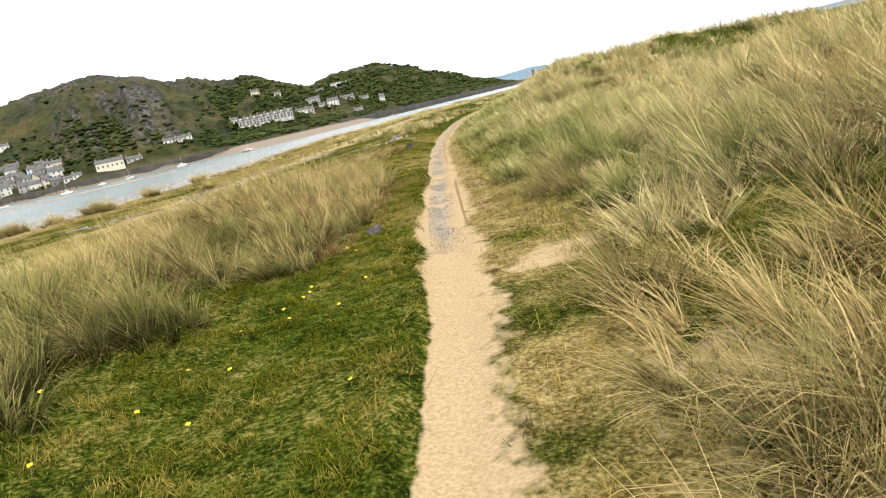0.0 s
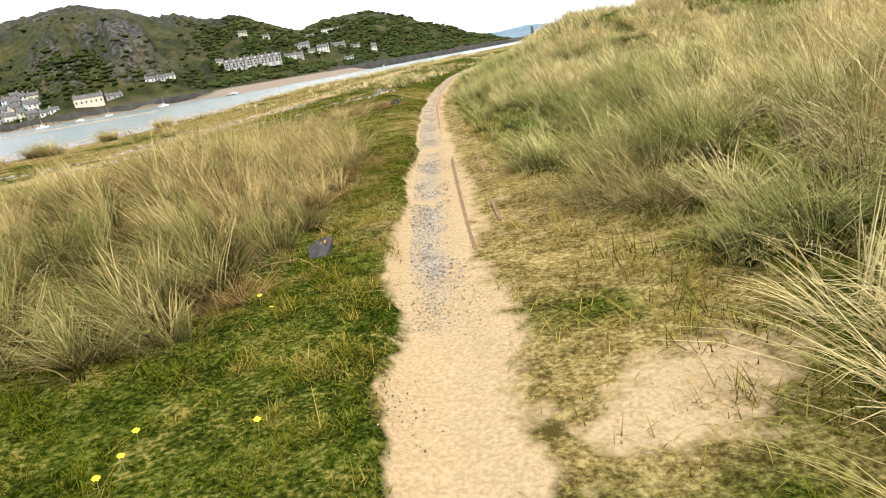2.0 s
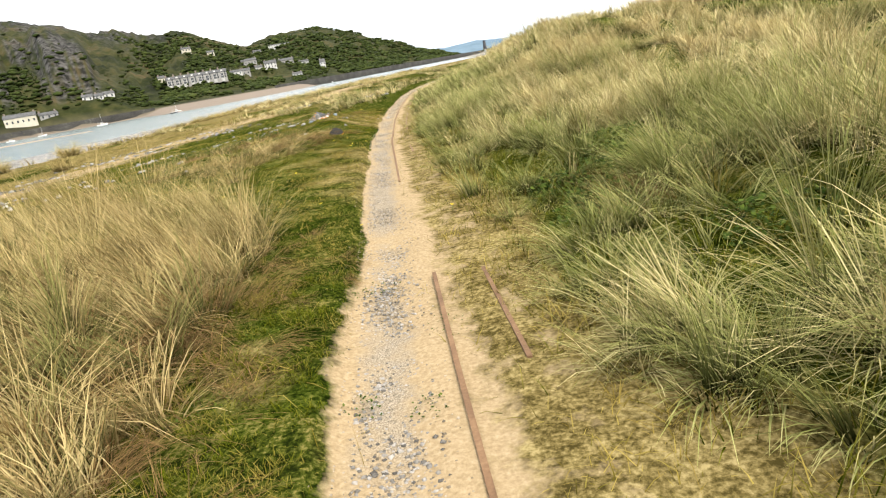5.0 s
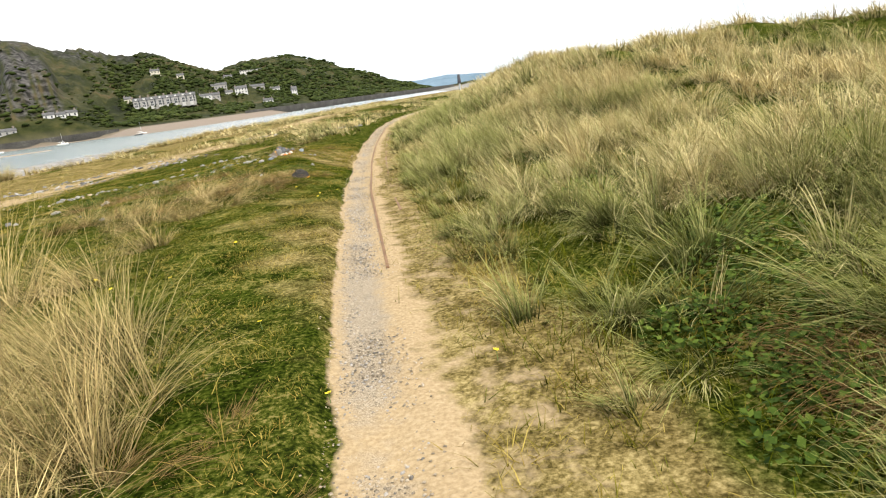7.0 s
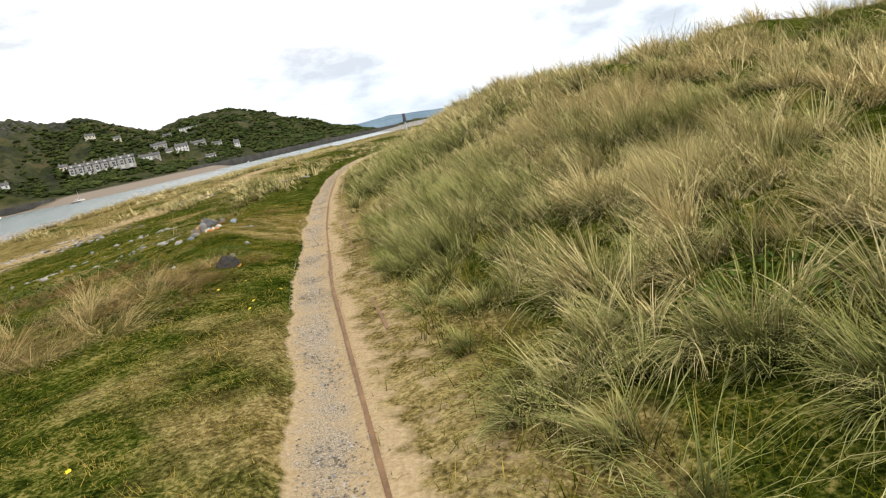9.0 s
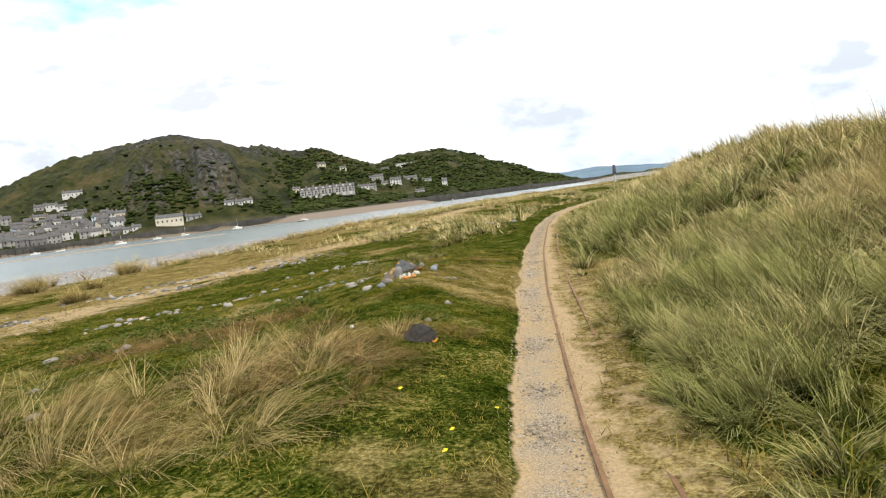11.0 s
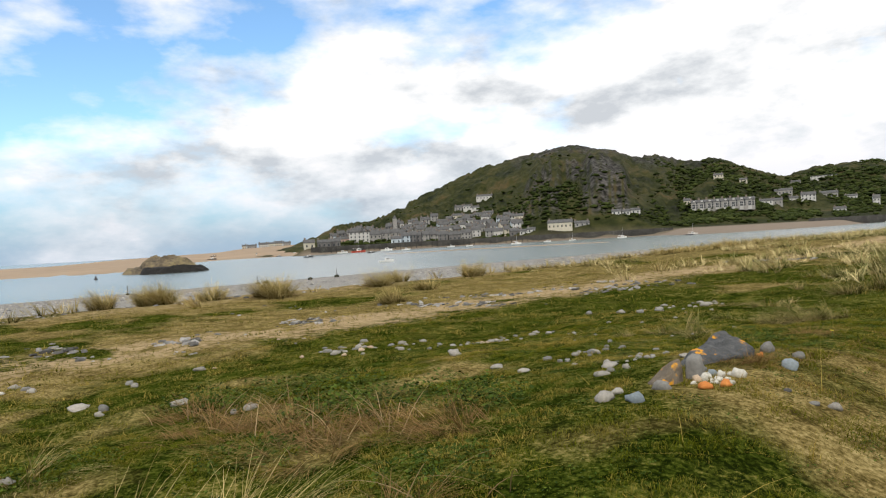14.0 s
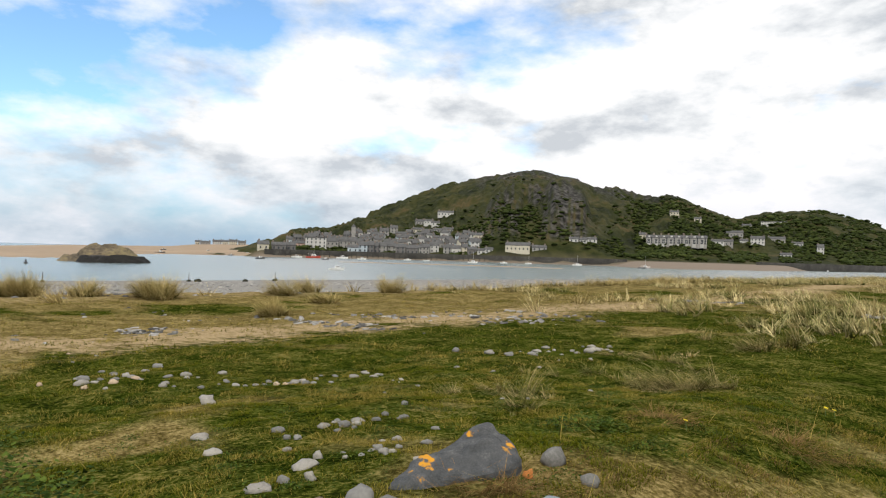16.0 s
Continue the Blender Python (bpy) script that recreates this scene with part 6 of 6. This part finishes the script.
block = wedge_rock("stone", "standing_stone", M_STONE["g"], -4.07, 24.33,
                   [(-.055, -.03, 0), (-.02, -.05, 0), (.05, -.035, 0), (.055, .03, 0), (-.03, .05, 0), (-.05, -.02, .14), (-.015, -.04, .15), (.04, -.03, .15), (.045, .025, .16), (.0, .035, .185), (-.035, .03, .175)],
                   "upright grey stone standing in the heap", 5.0, 0.006)
block.data.shade_smooth()
block["category"] = "stone"
wedge_rock("boulder", "dark_boulder", M_DARK_ROCK, -3.19, 21.50,
           [(-.19, -.05, 0), (-.16, -.02, .13), (-.04, -.13, 0), (-.05, .0, .215), (.04, .03, .20), (.19, .0, 0), (.16, .03, .13), (.10, .14, 0), (-.12, .13, 0), (.05, -.09, .07)],
           "dark weathered boulder sunk in the grass with lichen", 11.0, 0.020, 0.85)
z0 = float(land(-1.9, 7.85))
rough_rock("slate_slab", "slate_slab", M_SLAB, [(-.16, -.28), (.12, -.33), (.17, .28), (-.05, .27), (-.20, .12)], 0.05, pose(-1.85, 7.86, z0 - 0.01, 6, -4, 10) @ Matrix.Diagonal((0.55, 0.68, 0.8, 1)),
           "flat dark slate slab with a patch of orange lichen", 4.0)

# ---------------------------------------------------------------- rails buried in the path
M_RUST = material("rusty_rail", [(0.3, (0.10, 0.056, 0.03)), (0.55, (0.19, 0.108, 0.055)), (0.75, (0.28, 0.18, 0.095))], 5, 60, 0.85, 0.5, 0.003)


def rail(offset, y0, y1, depth, label, wob=0.0):
    """Light railway rail: head, web and foot drawn along the path's edge, sunk in the sand."""
    prof = [(-.022, 0), (.022, 0), (.022, .006), (.005, .012), (.005, .040), (.013, .043), (.013, .056), (-.013, .056), (-.013, .043), (-.005, .040), (-.005, .012), (-.022, .006)]
    ys = np.arange(y0, y1 + 0.001, 0.35)
    xs = path_left(ys) + offset + wob * np.sin(ys * 1.3)
    zs = land(xs, ys) - depth + 0.010 * np.sin(ys * 0.9 + offset * 7)
    v, f = [], []
    for x, y, z in zip(xs, ys, zs):
        v += [(x + a, y, z + b) for a, b in prof]
    n = len(prof)
    for k in range(len(ys) - 1):
        f += [(k * n + j, k * n + (j + 1) % n, (k + 1) * n + (j + 1) % n, (k + 1) * n + j) for j in range(n)]
    f += [tuple(range(n))[::-1], tuple(range((len(ys) - 1) * n, len(ys) * n))]
    return tagged(new("rail", mesh_of("rail", v, f, M_RUST)), label, "rail", "narrow-gauge rails in the path")


rail(0.53, 7.6, 11.9, 0.036, "rusty narrow-gauge rail showing through the sand")
rail(0.80, 8.3, 9.3, 0.044, "short stretch of rusty rail beside the path")
rail(0.86, 10.4, 11.9, 0.046, "short stretch of rusty rail beside the path")
rail(0.42, 15.6, 40.0, 0.040, "rusty narrow-gauge rail half buried along the path")
rail(0.73, 18.2, 20.0, 0.053, "rusty rail half buried in the sand")
rail(0.73, 22.0, 40.0, 0.047, "rusty rail half buried in the sand")

# ---------------------------------------------------------------- gravel on the trodden strip
grit = np.random.RandomState(21)


def grit_bed(name, n, s_mid, s_dev, y0, y1, size, mat, label):
    s, y = s_mid + s_dev * np.clip(grit.normal(0, 1, n), -1.7, 2.4), grit.uniform(y0, y1, n)
    x = path_left(y) + s
    z = land(x, y)
    base = np.array([(1, 0, -.3), (-.5, .87, -.3), (-.5, -.87, -.3), (0.2, 0.1, 0.75), (.55, .6, .2), (-.75, 0, .3), (.5, -.6, .25)])
    tri = np.array([(0, 4, 3), (4, 1, 3), (1, 5, 3), (5, 2, 3), (2, 6, 3), (6, 0, 3), (0, 1, 4), (1, 2, 5), (2, 0, 6)])
    r = size * grit.uniform(0.4, 1.4, n)
    th = grit.rand(n) * 6.28
    c, sn = np.cos(th)[:, None], np.sin(th)[:, None]
    b = base[None] * grit.uniform(0.7, 1.3, (n, 7, 1))
    v = np.stack([x[:, None] + (b[:, :, 0] * c - b[:, :, 1] * sn) * r[:, None], y[:, None] + (b[:, :, 0] * sn + b[:, :, 1] * c) * r[:, None], z[:, None] + b[:, :, 2] * r[:, None] * 0.7], -1).reshape(-1, 3)
    f = (np.arange(n)[:, None, None] * 7 + tri[None]).reshape(-1, 3)
    return tagged(new(name, mesh_np(name, v, f, mat)), label, "gravel", kind="stuff")


M_GRIT = material("gravel_chips", [(0.2, (0.11, 0.092, 0.068)), (0.5, (0.25, 0.208, 0.152)), (0.8, (0.40, 0.338, 0.25))], 20, 90, 0.95, 0.2, 0.002, spec=0.04, per="island", per_amount=0.55)
grit_bed("gravel", 9000, 0.19, 0.12, 6.2, 22, 0.0075, M_GRIT, "grey gravel chips trodden into the path")
M_CHIP = material("grey_chips", [(0.2, (0.085, 0.078, 0.069)), (0.5, (0.21, 0.195, 0.172)), (0.8, (0.36, 0.335, 0.30))], 20, 90, 0.95, 0.2, 0.002, spec=0.04, per="island", per_amount=0.6)
grit_bed("gravel", 2300, 0.20, 0.085, 7.2, 12.5, 0.0112, M_CHIP, "loose grey gravel lying along the middle of the path")
grit_bed("gravel", 1900, 0.20, 0.09, 12.5, 23, 0.009, M_CHIP, "loose grey gravel lying along the middle of the path")
grit_bed("gravel", 500, 0.26, 0.2, 1.5, 20, 0.005, M_GRIT, "loose gravel chips on the sandy path")
grit_bed("gravel", 4000, 0.22, 0.1, 22, 45, 0.015, M_GRIT, "grey gravel chips trodden into the path")

# shingle along the top of the beach
_n = 5000
sh_d, sh_y = grit.uniform(-40, 1.0, _n), grit.uniform(18, 130, _n)
sh_x = shore_edge(sh_y) + sh_d
b = np.array([(1, 0, -.3), (-.5, .87, -.3), (-.5, -.87, -.3), (0.2, 0.1, 0.75), (.55, .6, .2), (-.75, 0, .3), (.5, -.6, .25)])
sh_r = grit.uniform(0.04, 0.15, _n)
th = grit.rand(_n) * 6.28
v = np.stack([sh_x[:, None] + (b[None, :, 0] * np.cos(th)[:, None] - b[None, :, 1] * np.sin(th)[:, None]) * sh_r[:, None],
              sh_y[:, None] + (b[None, :, 0] * np.sin(th)[:, None] + b[None, :, 1] * np.cos(th)[:, None]) * sh_r[:, None], land(sh_x, sh_y)[:, None] + b[None, :, 2] * sh_r[:, None] * 0.5], -1).reshape(-1, 3)
tri = np.array([(0, 4, 3), (4, 1, 3), (1, 5, 3), (5, 2, 3), (2, 6, 3), (6, 0, 3), (0, 1, 4), (1, 2, 5), (2, 0, 6)])
M_SHINGLE = material("shingle_stones", [(0.2, (0.08, 0.08, 0.08)), (0.5, (0.20, 0.195, 0.185)), (0.8, (0.42, 0.40, 0.37))], 3, 20, 0.85, 0.2, 0.01, per="island", per_amount=0.7)
tagged(new("shingle", mesh_np("shingle", v, (np.arange(_n)[:, None, None] * 7 + tri[None]).reshape(-1, 3), M_SHINGLE)), "grey beach shingle above the water", "shingle", kind="stuff")

# ---------------------------------------------------------------- posts and channel mark
M_WEED = material("weed", [(0.3, (0.01, 0.012, 0.008)), (0.7, (0.05, 0.05, 0.03))], 6, 40, 0.9, 0.6, 0.02)
M_TIMBER = material("grey_timber", [(0.3, (0.10, 0.09, 0.08)), (0.7, (0.22, 0.2, 0.18))], 4, 40, 0.9, 0.4, 0.005, stretch=(6, 6, 1))
for x, y, tall, lump in ((-66.0, 55.9, 0.9, .35), (-63.7, 55.7, 0.0, .55), (-61.4, 59.7, 0.0, .45), (-63.8, 65.0, 1.0, .5), (-66.2, 42.4, 0.9, .3)):
    z = float(land(x, y))
    post = empty("beach_post", pose(x, y, z), "weed-hung timber stump on the beach", "post", "stumps along the beach")
    wb = bmesh.new()
    bmesh.ops.create_icosphere(wb, subdivisions=2, radius=lump * 0.65)
    for vert in wb.verts:
        vert.co *= 1 + 0.5 * noise.noise(vert.co * 4 + Vector((x, y, 0)))
        vert.co.z = max(vert.co.z * 0.6 + 0.1, -0.1)
    part("weed", wb, M_WEED, post)
    if tall:
        part("stake", tube(bmesh.new(), (0, 0, -0.2), (0.05, 0, tall), 0.05, 0.035, 7), M_TIMBER, post)
pz = float(land(7.7, 125.5))
mark = empty("channel_mark", pose(7.7, 125.5, pz), "tall slim channel mark post with a dark topmark", "post")
part("pole", tube(bmesh.new(), (0, 0, -0.5), (0, 0, 2.7 - pz), 0.16, 0.13, 10), material("grey_pole", [(0.3, (0.35, 0.37, 0.4)), (0.7, (0.5, 0.52, 0.54))], 2, 20, 0.6, 0.1), mark)
tm = bmesh.new()
bmesh.ops.create_cone(tm, cap_ends=True, segments=12, radius1=0.34, radius2=0.22, depth=1.5, matrix=Matrix.Translation((0, 0, 2.3 - pz)))
part("topmark", tm, M_HULL["dark"], mark)

# ---------------------------------------------------------------- flowers, brambles, straws
M_PETAL = material("yellow_petal", [(0.3, (0.65, 0.48, 0.01)), (0.7, (0.8, 0.65, 0.03))], 30, 90, 0.6, 0.0)
M_STEM = material("stem", [(0.3, (0.08, 0.12, 0.03)), (0.7, (0.14, 0.19, 0.05))], 20, 90, 0.7, 0.0)


def dandelion_parts():
    head = bmesh.new()
    mid = [head.verts.new((0, 0, 0.006)), head.verts.new((0, 0, -0.006))]
    ring = [head.verts.new(((0.017 + 0.005 * (k % 2)) * math.cos(k * math.pi / 7), (0.017 + 0.005 * (k % 2)) * math.sin(k * math.pi / 7), 0.003 * (k % 3))) for k in range(14)]
    for k in range(14):
        head.faces.new((mid[0], ring[k], ring[(k + 1) % 14]))
        head.faces.new((mid[1], ring[(k + 1) % 14], ring[k]))
    return head


def dandelion(x, y, tall=0.06):
    ob = empty("dandelion", pose(x, y, float(land(x, y)), 0, 0, x * 400), "small yellow dandelion flower in the turf", "flower", "dandelions in the turf")
    part("stem", tube(bmesh.new(), (0, 0, -0.01), (0.01, 0, tall), 0.0025, 0.002, 5), M_STEM, ob)
    h = part("flower_head", dandelion_parts(), M_PETAL, ob)
    h.matrix_basis = pose(0.01, 0, tall, 14, -10, 0) @ Matrix.Scale(0.75, 4)
    return ob


first = dandelion(-2.31, 3.09)
for x, y in ((-3.88, 26.72), (-3.46, 28.44), (-3.4, 28.45), (-1.53, 4.65), (-0.87, 13.45), (-1.69, 13.25),
             (-3.98, 15.80), (-3.59, 15.23), (-3.23, 15.50), (-2.22, 14.23), (-3.15, 14.27), (-3.04, 16.69), (-2.30, 3.08), (-1.94, 2.92), (-2.99, 3.24), (-2.51, 2.50), (-1.10, 3.20), (-2.03, 3.66), (-2.30, 3.68), (-2.02, 4.74), (-1.87, 4.48), (-1.95, 5.32), (-2.21, 4.35), (-2.74, 4.86), (-2.47, 6.38), (-1.79, 6.56), (-1.91, 5.15), (-1.93, 5.02), (-1.96, 6.78), (-1.44, 5.32), (-2.80, 20.42), (-3.03, 20.11), (-2.59, 19.24), (-2.60, 19.52), (-2.38, 19.89)):
    copy_thing(first, pose(x, y, float(land(x, y)), 0, 0, x * 700))
